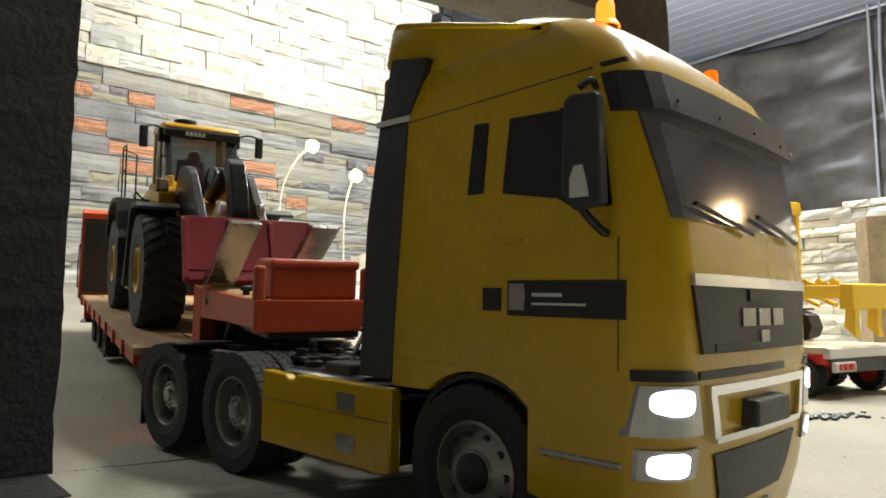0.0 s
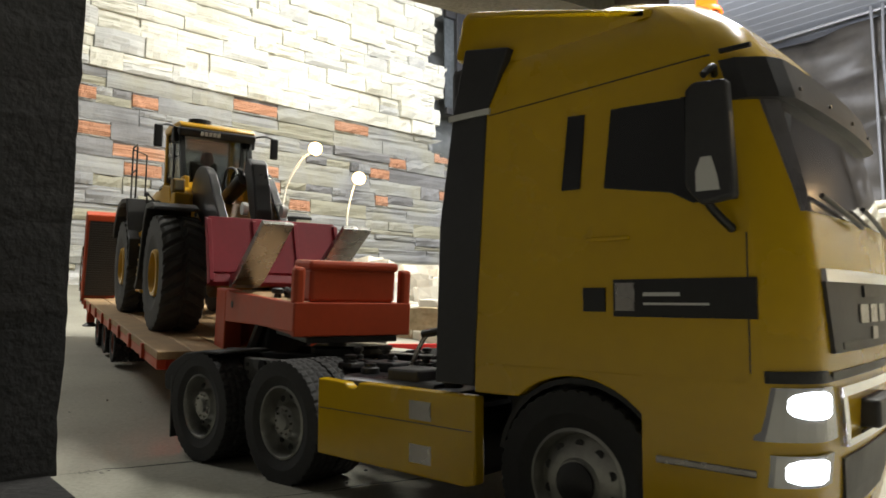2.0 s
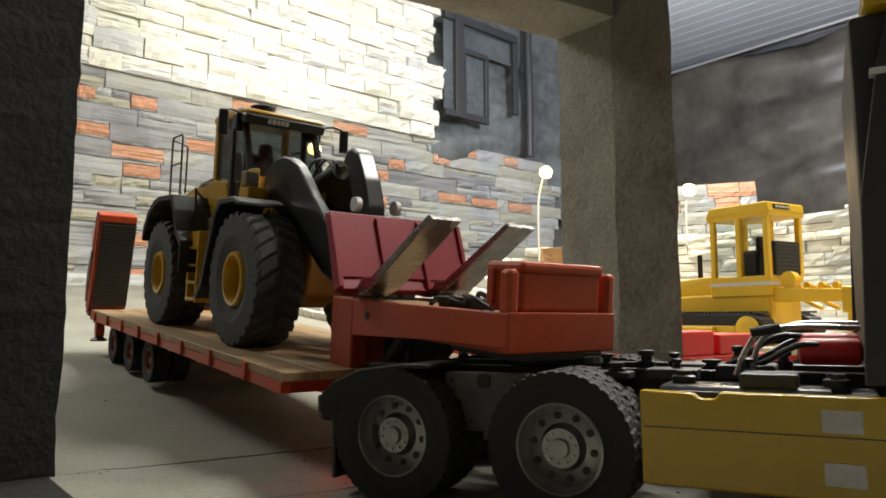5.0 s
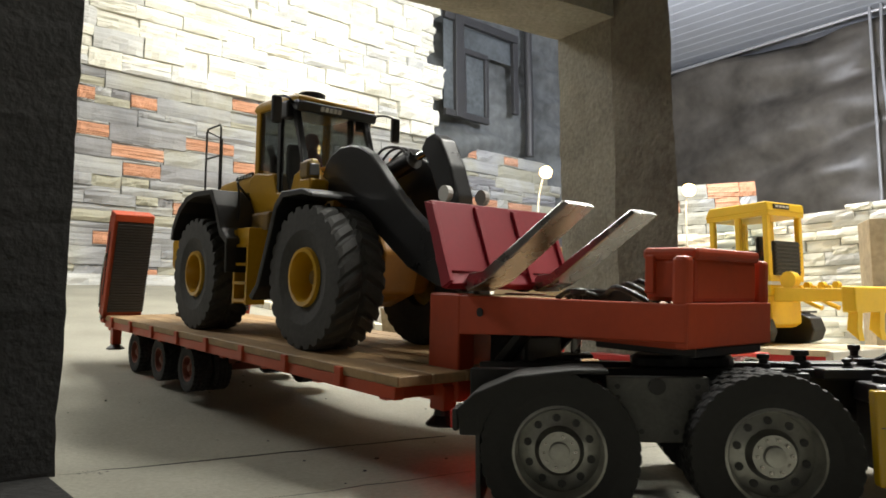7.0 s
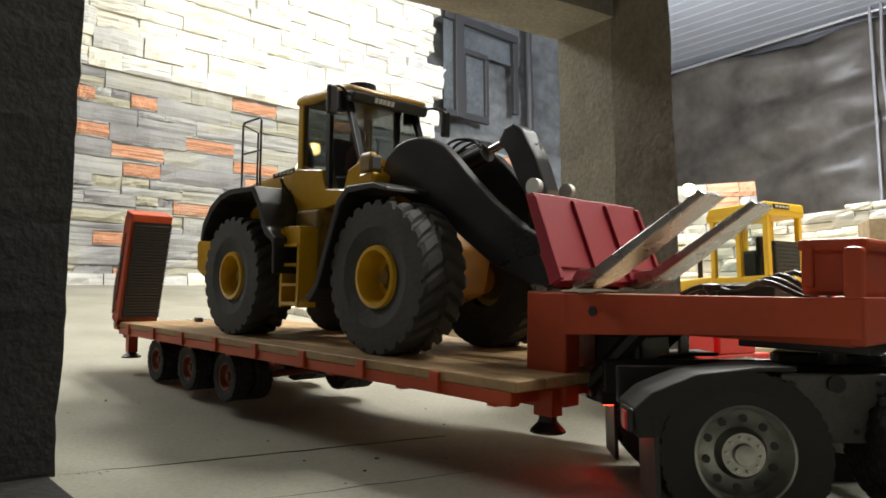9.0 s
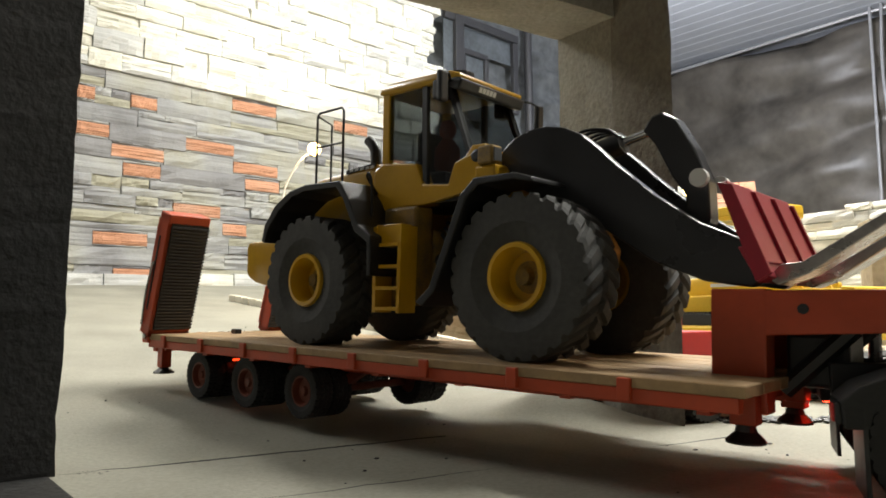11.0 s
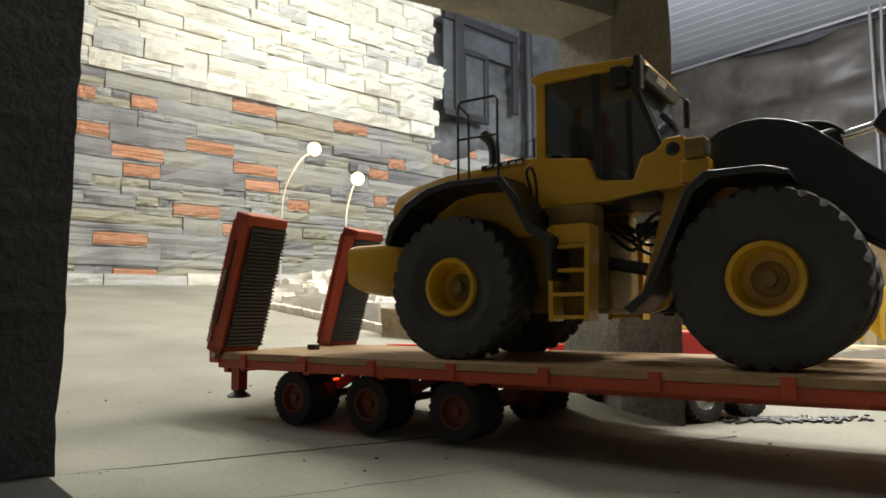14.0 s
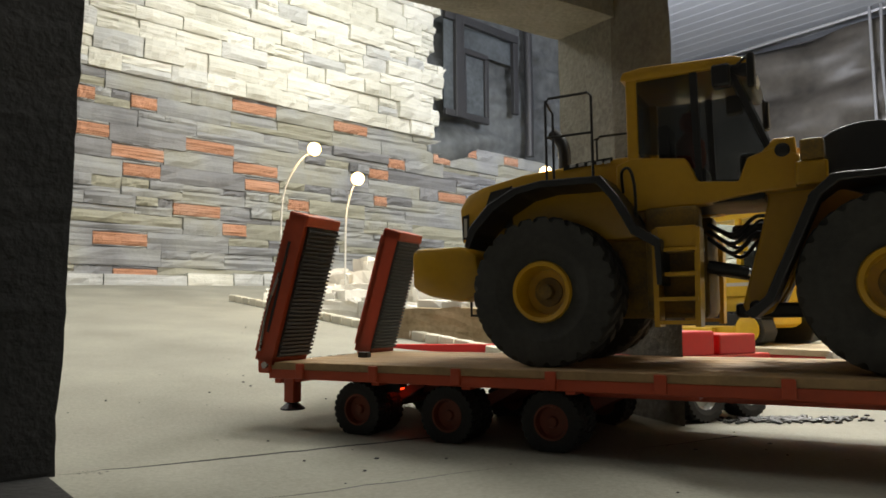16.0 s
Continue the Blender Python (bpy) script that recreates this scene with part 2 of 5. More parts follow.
ROCK = mat("tan_rock", (0.42, 0.33, 0.21), 0.9, vary=0.2, scale=22, fine=120, bump=1.0, bumpscale=90, dark=(0.2, 0.15, 0.08))
ROCK_ORANGE = mat("ochre_rock", (0.55, 0.33, 0.16), 0.9, vary=0.15, scale=25, fine=120, bump=1.0, bumpscale=90)
ROCK_WHITE = mat("white_rock", (0.78, 0.76, 0.70), 0.85, vary=0.08, scale=16, fine=90, bump=0.8, bumpscale=70, spread=0.1)
KERB = mat("kerb_brick", (0.72, 0.68, 0.56), 0.85, vary=0.08, scale=20, fine=200, bump=0.5, spread=0.12)
# Kept dark so the unseen walls throw little light back.
PLASTER = mat("wall_plaster", (0.13, 0.125, 0.12), 0.9, vary=0.1, scale=3, bump=0.3)
CEILING = mat("white_ceiling_board", (0.54, 0.57, 0.63), 0.5, vary=0.05, scale=3, bump=0.05)
SHEET = mat("black_plastic_sheet", (0.140, 0.124, 0.104), 0.42, vary=0.28, scale=3.5, fine=18, bump=0.6, bumpscale=6)
SHEET_GREY = mat("grey_plastic_sheet", (0.165, 0.175, 0.178), 0.20, vary=0.3, scale=3, fine=20, bump=0.4, bumpscale=5)
BULB = glow("warm_bulb", (1.0, 0.66, 0.26), 7.0)
HEADLIGHT = glow("headlight_glow", (0.86, 0.9, 1.0), 7.0)
AMBER = glow("amber_glow", (1.0, 0.13, 0.01), 2.6)
# For a hidden strip that throws red light on the floor.
HIDDEN_RED_GLOW = glow("hidden_red_glow", (1.0, 0.03, 0.01), 11.0)
UNDERDECK_GLOW = glow("underdeck_red_glow", (1.0, 0.05, 0.01), 2.0)
AMBER_DIM = mat("amber_lens", (0.75, 0.22, 0.01), 0.25, vary=0.03, bump=0, emit=(1.0, 0.2, 0.0), power=0.5)
RED_LENS = mat("red_lens", (0.4, 0.01, 0.01), 0.25, vary=0.03, bump=0, emit=(1, 0.02, 0.0), power=0.02)
LENS = mat("lamp_lens", (0.40, 0.40, 0.40), 0.12, 0.7, vary=0.04, bump=0.0)
DARK_GLASS = mat("tinted_glass", (0.012, 0.013, 0.015), 0.08, vary=0.05, scale=8, bump=0.0)
# Reflection of the plastic is painted in as patchy grey-blue.
SHEEN_GLASS = mat("sheen_pane", (0.11, 0.125, 0.135), 0.2, vary=0.3, scale=5, bump=0.1)
GLASS = clear("clear_glass", (0.80, 0.85, 0.86))
SMOKE_GLASS = clear("smoked_glass", (0.64, 0.66, 0.66))
TINTED = clear("tinted_cab_glass", (0.52, 0.54, 0.54))
# Light and dark mottling in the colour imitates reflections on the windscreen.
SCREEN = mat("reflection_mottled_glass", (0.30, 0.28, 0.29), 0.05, 0.55, vary=0.3, scale=10, dark=(0.13, 0.12, 0.13), bump=0.0, coat=1.0)
LABEL = mat("pale_lettering", (0.62, 0.62, 0.60), 0.5, vary=0.03, bump=0)
PIPE = mat("grey_pipe", (0.5, 0.5, 0.52), 0.4, 0.4, vary=0.1, bump=0.05)
FIGURE = mat("figure_red_cloth", (0.25, 0.05, 0.04), 0.8, vary=0.1, bump=0.1)
CARD = mat("chipboard", (0.50, 0.42, 0.30), 0.85, vary=0.2, scale=35, fine=120, bump=0.6)


# ---- mesh helpers: all sizes in millimetres, scaled when linked ----
def part(name, bm, material, parent=None, label="", smooth=False, at=None):
    """Links a bmesh, drawn in millimetres, as one mesh object; at: the origin in millimetres."""
    o = Vector(at or (0, 0, 0))
    me = bpy.data.meshes.new(name)
    for v in bm.verts:
        v.co = (v.co - o) * MM
    if smooth:
        for f in bm.faces:
            f.smooth = True
    bm.to_mesh(me)
    bm.free()
    me.materials.append(material)
    if smooth:
        me.set_sharp_from_angle(angle=radians(38))
    ob = new(name, me)
    if parent:
        ob.parent = parent
    ob.location = o * MM
    if label:
        ob["label"] = label
    return ob


def thing(name, label, category, at=None, group="", kind=""):
    ob = new(name)
    ob.empty_display_size = 0.01
    if at is not None:
        ob.matrix_basis = at
    return tagged(ob, label, category, group, kind)


def box(x0, x1, y0, y1, z0, z1, bevel=0.0, bm=None, seg=2):
    own = bm is None
    bm = bm or bmesh.new()
    r = bmesh.ops.create_cube(bm, size=1, matrix=Matrix.Translation(((x0 + x1) / 2, (y0 + y1) / 2, (z0 + z1) / 2)) @ Matrix.Diagonal((abs(x1 - x0), abs(y1 - y0), abs(z1 - z0), 1)))
    if bevel:
        es = list({e for v in r["verts"] for e in v.link_edges})
        bmesh.ops.bevel(bm, geom=es, offset=bevel, segments=seg, profile=0.5, affect="EDGES")
    return bm


def prism(points, y0, y1, bevel=0.0, bm=None, axis="y"):
    """A side outline (x, z), extruded from y0 to y1 (axis y), or (y, z) along x, or (x, y) along z."""
    bm = bm or bmesh.new()
    put = {"y": lambda a, b, c: (a, c, b), "x": lambda a, b, c: (c, a, b), "z": lambda a, b, c: (a, b, c)}[axis]
    lo = [bm.verts.new(put(a, b, y0)) for a, b in points]
    hi = [bm.verts.new(put(a, b, y1)) for a, b in points]
    fs = [bm.faces.new(lo), bm.faces.new(hi[::-1])]
    n = len(points)
    for i in range(n):
        fs.append(bm.faces.new((lo[(i + 1) % n], lo[i], hi[i], hi[(i + 1) % n])))
    bmesh.ops.recalc_face_normals(bm, faces=fs)
    if bevel:
        es = list({e for f in fs for e in f.edges})
        bmesh.ops.bevel(bm, geom=es, offset=bevel, segments=2, profile=0.5, affect="EDGES")
    return bm


def lathe(profile, center, axis="y", n=32, bm=None):
    """Profile of (radius, along) round an axis through center."""
    bm = bm or bmesh.new()
    cx, cy, cz = center
    rings = []
    for r, a in profile:
        ring = []
        for k in range(n):
            t = 2 * math.pi * k / n
            u, v = r * math.cos(t), r * math.sin(t)
            ring.append(bm.verts.new({"y": (cx + u, cy + a, cz + v), "z": (cx + u, cy + v, cz + a), "x": (cx + a, cy + u, cz + v)}[axis]))
        rings.append(ring)
    fs = []
    for p, q in zip(rings, rings[1:]):
        for k in range(n):
            fs.append(bm.faces.new((p[k], p[(k + 1) % n], q[(k + 1) % n], q[k])))
    for ring in (rings[0], rings[-1]):
        fs.append(bm.faces.new(ring))
    bmesh.ops.recalc_face_normals(bm, faces=fs)
    return bm


def tube(points, r, bm=None, n=8):
    bm = bm or bmesh.new()
    pts = [Vector(p) for p in points]
    rings = []
    for i, p in enumerate(pts):
        d = ((pts[min(i + 1, len(pts) - 1)] - pts[max(i - 1, 0)])).normalized()
        a = d.orthogonal().normalized() if not rings else (prev - d * prev.dot(d)).normalized()
        prev = a
        b = d.cross(a)
        rings.append([bm.verts.new(p + (a * math.cos(t) + b * math.sin(t)) * r) for t in (2 * math.pi * k / n for k in range(n))])
    fs = []
    for p, q in zip(rings, rings[1:]):
        for k in range(n):
            fs.append(bm.faces.new((p[k], p[(k + 1) % n], q[(k + 1) % n], q[k])))
    fs += [bm.faces.new(rings[0]), bm.faces.new(rings[-1])]
    bmesh.ops.recalc_face_normals(bm, faces=fs)
    return bm


def curve_pts(points, steps=5):
    """Smooth points through the given ones."""
    p = [Vector(q) for q in points]
    p = [2 * p[0] - p[1]] + p + [2 * p[-1] - p[-2]]
    out = []
    for i in range(1, len(p) - 2):
        for k in range(steps):
            t = k / steps
            out.append(0.5 * (2 * p[i] + (p[i + 1] - p[i - 1]) * t + (2 * p[i - 1] - 5 * p[i] + 4 * p[i + 1] - p[i + 2]) * t * t + (3 * p[i] - p[i - 1] - 3 * p[i + 1] + p[i + 2]) * t ** 3))
    return out + [p[-2]]


def rough_block(x0, x1, y0, y1, z0, z1, amp, seed, cuts=5, freq=0.02):
    """A block of broken stone."""
    bm = bmesh.new()
    bmesh.ops.create_cube(bm, size=1)
    bmesh.ops.subdivide_edges(bm, edges=bm.edges[:], cuts=cuts, use_grid_fill=True)
    s = Vector((seed * 7.3, seed * 3.1, seed * 1.7))
    for v in bm.verts:
        p = Vector(((x0 + x1) / 2 + v.co.x * (x1 - x0), (y0 + y1) / 2 + v.co.y * (y1 - y0), (z0 + z1) / 2 + v.co.z * (z1 - z0)))
        k = noise.noise_vector(p * freq + s) * amp + noise.noise_vector(p * freq * 3.1 + s) * amp * 0.4
        if v.co.z < -0.49:
            k.z = 0
        v.co = p + k
    return bm


# ---- the room ----
E1, E2 = Vector((0.741, 0.672, 0)), Vector((0.672, -0.741, 0))
CORNER = Vector((1.52, 4.887, 0))
ROOM = Matrix.Translation(CORNER) @ Matrix(((E1.x, E2.x, 0, 0), (E1.y, E2.y, 0, 0), (0, 0, 1, 0), (0, 0, 0, 1)))
# in the room's own frame: x runs along the stone wall (0 at the far corner, negative towards the left), y away from it


def hill(x, y):
    """Height of the yard's floor in metres: level, then rising towards the stone wall."""
    s = -0.55 * x + 0.835 * y - 0.68
    return 0.115 * (s + math.sqrt(s * s + 0.0036)) / 2


def ground_sheet():
    xs = sorted({round(v, 3) for v in list(np.linspace(-4.2, 5.0, 47)) + list(np.linspace(-1.2, 1.6, 113))})
    ys = sorted({round(v, 3) for v in list(np.linspace(-4.0, 5.4, 48)) + list(np.linspace(0.1, 2.6, 101))})
    vs, fs = [], []
    for y in ys:
        for x in xs:
            h = hill(x, y) if x < 1.6 else hill(1.6, y)
            bumpy = 0.0022 * noise.noise(Vector((x * 5, y * 5, 0))) + 0.0007 * noise.noise(Vector((x * 40, y * 40, 3)))
            heap = 0.026 * math.exp(-((x - 0.125) / 0.05) ** 2 - ((y - 0.80) / 0.085) ** 2)
            vs.append((x, y, min(h, 0.45) + bumpy + heap))
    w = len(xs)
    for j in range(len(ys) - 1):
        for i in range(w - 1):
            fs.append((j * w + i, j * w + i + 1, (j + 1) * w + i + 1, (j + 1) * w + i))
    me = bpy.data.meshes.new("ground")
    me.from_pydata(vs, [], fs)
    me.polygons.foreach_set("use_smooth", [True] * len(fs))
    me.materials.append(CONCRETE)
    tagged(new("ground", me), "pale dusty concrete yard floor sloping up towards the wall", "ground", kind="structure")


ground_sheet()


def room_box(name, x0, x1, y0, y1, z0, z1, material, label, category):
    ob = part(name, box(x0, x1, y0, y1, z0, z1), material)
    ob.matrix_basis = ROOM
    return tagged(ob, label, category, kind="structure")


room_box("wall_north", -6000, 160, -180, -110, -50, 1900, PLASTER, "rough grey plaster wall behind the stone cladding", "wall")
room_box("wall_east", 150, 220, -40, 6000, -50, 1900, PLASTER, "grey plaster wall behind black plastic sheeting", "wall")
# South and west walls are unseen, added only to close the room.
room_box("wall_south", -6000, 60, 6000, 6070, -50, 1900, PLASTER, "plain wall out of view, added to close the room", "wall")
room_box("wall_west", -6070, -6000, -40, 6000, -50, 1900, PLASTER, "plain wall out of view, added to close the room", "wall")


def ceiling():
    bm = bmesh.new()
    for k in range(61):
        x = -6000 + k * 101
        box(x, x + 98.5, -105, 6000, 1800, 1812, 2, bm, 1)
    box(-6050, 200, -170, 6050, 1812, 1860, 0, bm)
    ob = part("ceiling", bm, CEILING)
    ob.matrix_basis = ROOM
    tagged(ob, "white panelled ceiling of narrow tongued boards", "ceiling", kind="structure")


ceiling()


def sheet(name, material, label, pts, amp, seed):
    """Hanging plastic with folds between the corner points a, b (low) and c, d (high), in room metres."""
    a, b, c, d = [Vector(p) for p in pts]
    nx, nz = 70, 40
    vs, fs = [], []
    nrm = (b - a).cross(c - a).normalized()
    for j in range(nz + 1):
        for i in range(nx + 1):
            u, v = i / nx, j / nz
            p = (a.lerp(b, u)).lerp(c.lerp(d, u), v)
            q = Vector((u * 2.2 + v * 1.2, v * 4.5 - u * 1.6, seed))
            f = abs(noise.noise(q)) * 1.2 + 0.5 * abs(noise.noise(q * 2.3 + Vector((3, 1, 0)))) + 0.25 * noise.noise(q * 5)
            edge = 0.35 * noise.noise(Vector((u * 4, seed, 0))) * (v > 0.97)
            vs.append(p - nrm * f * amp + Vector((0, 0, edge * 0.1)))
    for j in range(nz):
        for i in range(nx):
            k = j * (nx + 1) + i
            fs.append((k, k + 1, k + nx + 2, k + nx + 1))
    me = bpy.data.meshes.new(name)
    me.from_pydata([tuple(v) for v in vs], [], fs)
    me.polygons.foreach_set("use_smooth", [True] * len(fs))
    me.materials.append(material)
    ob = new(name, me)
    s = ob.modifiers.new("thick", "SOLIDIFY")
    s.thickness = 0.003
    ob.matrix_basis = ROOM
    return tagged(ob, label, "plastic sheet")


sheet("plastic_sheet", SHEET, "creased black plastic sheeting hung over the wall", [(0.0, 0.05, 0.1), (0.0, 2.6, 0.1), (0.0, 0.05, 1.73), (0.0, 2.6, 1.78)], 0.10, 1.0)
sheet("plastic_sheet", SHEET_GREY, "crumpled grey plastic sheeting over the window wall", [(-2.2, -0.02, 0.7), (0.0, 0.02, 0.7), (-2.2, -0.02, 1.79), (0.0, 0.02, 1.79)], 0.09, 4.0)


# ---- stone cladding of the long wall: one slab, one object ----
def slab_mesh(seed, material):
    """A unit slab with a split face: x along the wall, y towards the room, z up; one unit each way."""
    bm = bmesh.new()
    nx, nz = 6, 3
    g = {}
    for i in range(nx + 1):
        for j in range(nz + 1):
            rim = i in (0, nx) or j in (0, nz)
            d = 0.86 + 0.12 * noise.noise(Vector((i * 0.7, j * 1.3, seed * 5.7))) - (0.06 if rim else 0)
            jx = 0.01 * noise.noise(Vector((i, j, seed + 40))) if rim else 0.0
            g[i, j] = bm.verts.new((i / nx + jx, d, j / nz + jx * 3))
    for i in range(nx):
        for j in range(nz):
            bm.faces.new((g[i, j], g[i + 1, j], g[i + 1, j + 1], g[i, j + 1]))
    ring = [g[i, 0] for i in range(nx + 1)] + [g[nx, j] for j in range(1, nz + 1)] + [g[i, nz] for i in range(nx - 1, -1, -1)] + [g[0, j] for j in range(nz - 1, 0, -1)]
    back = [bm.verts.new((v.co.x, 0, v.co.z)) for v in ring]
    for k in range(len(ring)):
        bm.faces.new((ring[(k + 1) % len(ring)], ring[k], back[k], back[(k + 1) % len(ring)]))
    bmesh.ops.recalc_face_normals(bm, faces=bm.faces[:])
    me = bpy.data.meshes.new("stone_slab")
    bm.to_mesh(me)
    bm.free()
    me.materials.append(material)
    return me


SLABS = {m: [slab_mesh(s + 11 * k, m) for s in range(5)] for k, m in enumerate((STONE_GREY, STONE_DARK, STONE_GREEN, STONE_ORANGE, STONE_WHITE, STONE_WHITE2))}


def slab(parent, m, x, z, w, h, d, rng, y=0.0, tilt=0.0):
    ob = new("stone_slab", rng.choice(SLABS[m]))
    ob.parent = parent
    ob.location, ob.scale, ob.rotation_euler = (x, y, z), (w, d, h), (0, tilt, 0)
    return ob


# rust-coloured slabs of the lower wall: place along it, course, length
RUST = ((-3.59, 10, .09), (-3.77, 10, .06), (-3.21, 11, .19), (-2.74, 11, .18), (-3.77, 8, .11), (-3.65, 7, .18), (-3.39, 8, .19),
        (-3.61, 6, .13), (-3.20, 7, .19), (-3.15, 6, .15), (-2.96, 5, .10), (-3.43, 4, .18), (-3.24, 3, .10), (-3.70, 2, .18),
        (-3.63, 0, .15), (-2.55, 8, .11), (-2.44, 9, .10), (-2.52, 6, .07), (-2.16, 10, .11), (-2.04, 11, .18), (-1.65, 11, .11),
        (-2.13, 7, .19), (-1.90, 7, .19), (-1.62, 7, .19))
COURSE, FOOT, TOP = 0.062, 0.227, 0.971


def stone_wall():
    rng = random.Random(5)
    low = thing("wall_stone_lower", "stacked split-slate wall in grey, olive and rust tones", "stone wall", ROOM, kind="structure")
    for c in range(-1, 12):
        z = FOOT + c * COURSE
        end = -1.2 - 0.5 * max(0, z - 0.75) + rng.uniform(-0.05, 0.05)
        marks = sorted((x, w) for x, k, w in RUST if k == c) + [(end, 0)]
        x = -4.0 - rng.random() * 0.2
        for mx, mw in marks:
            while x < mx - 0.005:
                w = rng.uniform(0.2, 0.48)
                if mx - x < w + 0.09:
                    w = mx - x
                r = rng.random()
                m = STONE_DARK if r < 0.07 else STONE_GREEN if r < 0.24 else STONE_GREY
                if rng.random() < 0.5:
                    k = rng.choice((0.36, 0.5, 0.62))
                    slab(low, m, x, z, w - 0.0015, COURSE * k - 0.001, rng.uniform(0.062, 0.072), rng)
                    cut = w * rng.uniform(0.35, 0.7)
                    for a, b in ((0, cut), (cut, w)):
                        slab(low, rng.choice((STONE_GREY, STONE_GREY, STONE_GREY, STONE_GREEN, STONE_DARK)), x + a, z + COURSE * k, b - a - 0.0015, COURSE * (1 - k) - 0.001, rng.uniform(0.060, 0.078), rng)
                else:
                    slab(low, m, x, z, w - 0.0015, COURSE - 0.001, rng.uniform(0.064, 0.074), rng)
                x += w
            if mw:
                slab(low, STONE_ORANGE, mx, z + 0.009, mw - 0.0015, COURSE - 0.020, 0.071, rng)
                slab(low, STONE_GREY, mx, z, mw - 0.0015, 0.0085, 0.067, rng)
                slab(low, STONE_GREY, mx, z + COURSE - 0.0105, mw - 0.0015, 0.0095, 0.067, rng)
                x = mx + mw
    high = thing("wall_stone_upper", "stacked pale limestone wall, brightly lit, with a stepped end", "stone wall", ROOM, kind="structure")
    z = TOP + 0.002
    while z < 1.78:
        h = rng.choice((0.05, 0.058, 0.066, 0.075))
        x = -4.0 - rng.random() * 0.1
        end = -2.19 + (0.055 if 1.16 < z < 1.33 else rng.choice((-0.03, 0.0, 0.012)))
        while x < end:
            w = min(rng.uniform(0.09, 0.22), max(end + 0.02 - x, 0.06))
            pale = STONE_WHITE2 if rng.random() < 0.2 else STONE_WHITE
            if rng.random() < 0.22:
                slab(high, pale, x, z, w - 0.002, h * 0.5 - 0.001, rng.uniform(0.07, 0.09), rng)
                slab(high, STONE_WHITE, x, z + h * 0.5, w - 0.002, h * 0.5 - 0.002, rng.uniform(0.07, 0.095), rng)
            else:
                slab(high, pale, x, z, w - 0.002, h - 0.002, rng.uniform(0.088, 0.108) if x + w > -2.3 else rng.uniform(0.072, 0.096), rng)
            x += w
        z += h
    base = thing("wall_base_stones", "row of pale rough stones along the foot of the wall", "stones", ROOM, kind="structure")
    x = -4.0
    while x < -2.7:
        w = rng.uniform(0.12, 0.3)
        p = ROOM @ Vector((x, 0.09, 0))
        q = ROOM @ Vector((x + w, 0.09, 0))
        slab(base, rng.choice((STONE_WHITE, STONE_WHITE2)), x, min(hill(p.x, p.y), hill(q.x, q.y)) - 0.012, w - 0.004, rng.uniform(0.045, 0.06), 0.05, rng, 0.075)
        x += w


def window():
    w = thing("window_1", "old window with reflection-grey panes and a dark metal frame behind plastic", "window", ROOM, kind="structure")
    for n, a in (("mullion", (-2.045, -1.985, 1.10, 1.64)), ("window_frame", (-2.11, -1.56, 1.60, 1.645)), ("window_frame", (-2.11, -1.80, 1.10, 1.135)),
                 ("casement_rail", (-1.985, -1.80, 1.445, 1.475)), ("casement_stile", (-1.828, -1.80, 1.135, 1.445)), ("casement_stile", (-1.985, -1.965, 1.135, 1.445))):
        part(n, box(a[0] * 1e3, a[1] * 1e3, 72, 104 if n == "mullion" else 96, a[2] * 1e3, a[3] * 1e3, 4), DARKGREY, w)
    part("pane", box(-2110, -2045, 76, 80, 1135, 1600), SHEEN_GLASS, w)
    part("pane", box(-1965, -1828, 76, 80, 1135, 1445), SHEEN_GLASS, w)
    part("pane", box(-1985, -1580, 60, 64, 1475, 1600), SHEEN_GLASS, w)
    part("window_frame", box(-1600, -1560, 66, 92, 1200, 1600, 4), DARKGREY, w)
    pp = thing("drain_pipe", "dark vertical pipe against the wall", "pipe", ROOM)
    part("pipe", tube([(-1480, 90, 980), (-1475, 90, 1300), (-1480, 90, 1795)], 24, n=12), DARKGREY, pp, smooth=True)
    for k, (y, bend) in enumerate(((1410, 0), (1468, 12))):
        c = thing("wall_conduit", "thin pale conduit pipe running down the sheeted wall", "pipe", ROOM, group="conduits on the wall")
        part("pipe", tube(curve_pts([(-120, y, 420), (-120, y + bend, 900), (-120, y - bend, 1400), (-120, y, 1795)]), 8), PIPE, c, smooth=True)
    r = thing("ceiling_rail", "thin grey rail along the top of the sheeting", "rail", ROOM)
    part("rail", tube([(-110, 60, 1740), (-110, 1300, 1770), (-110, 2600, 1785)], 10), PIPE, r, smooth=True)


stone_wall()
window()


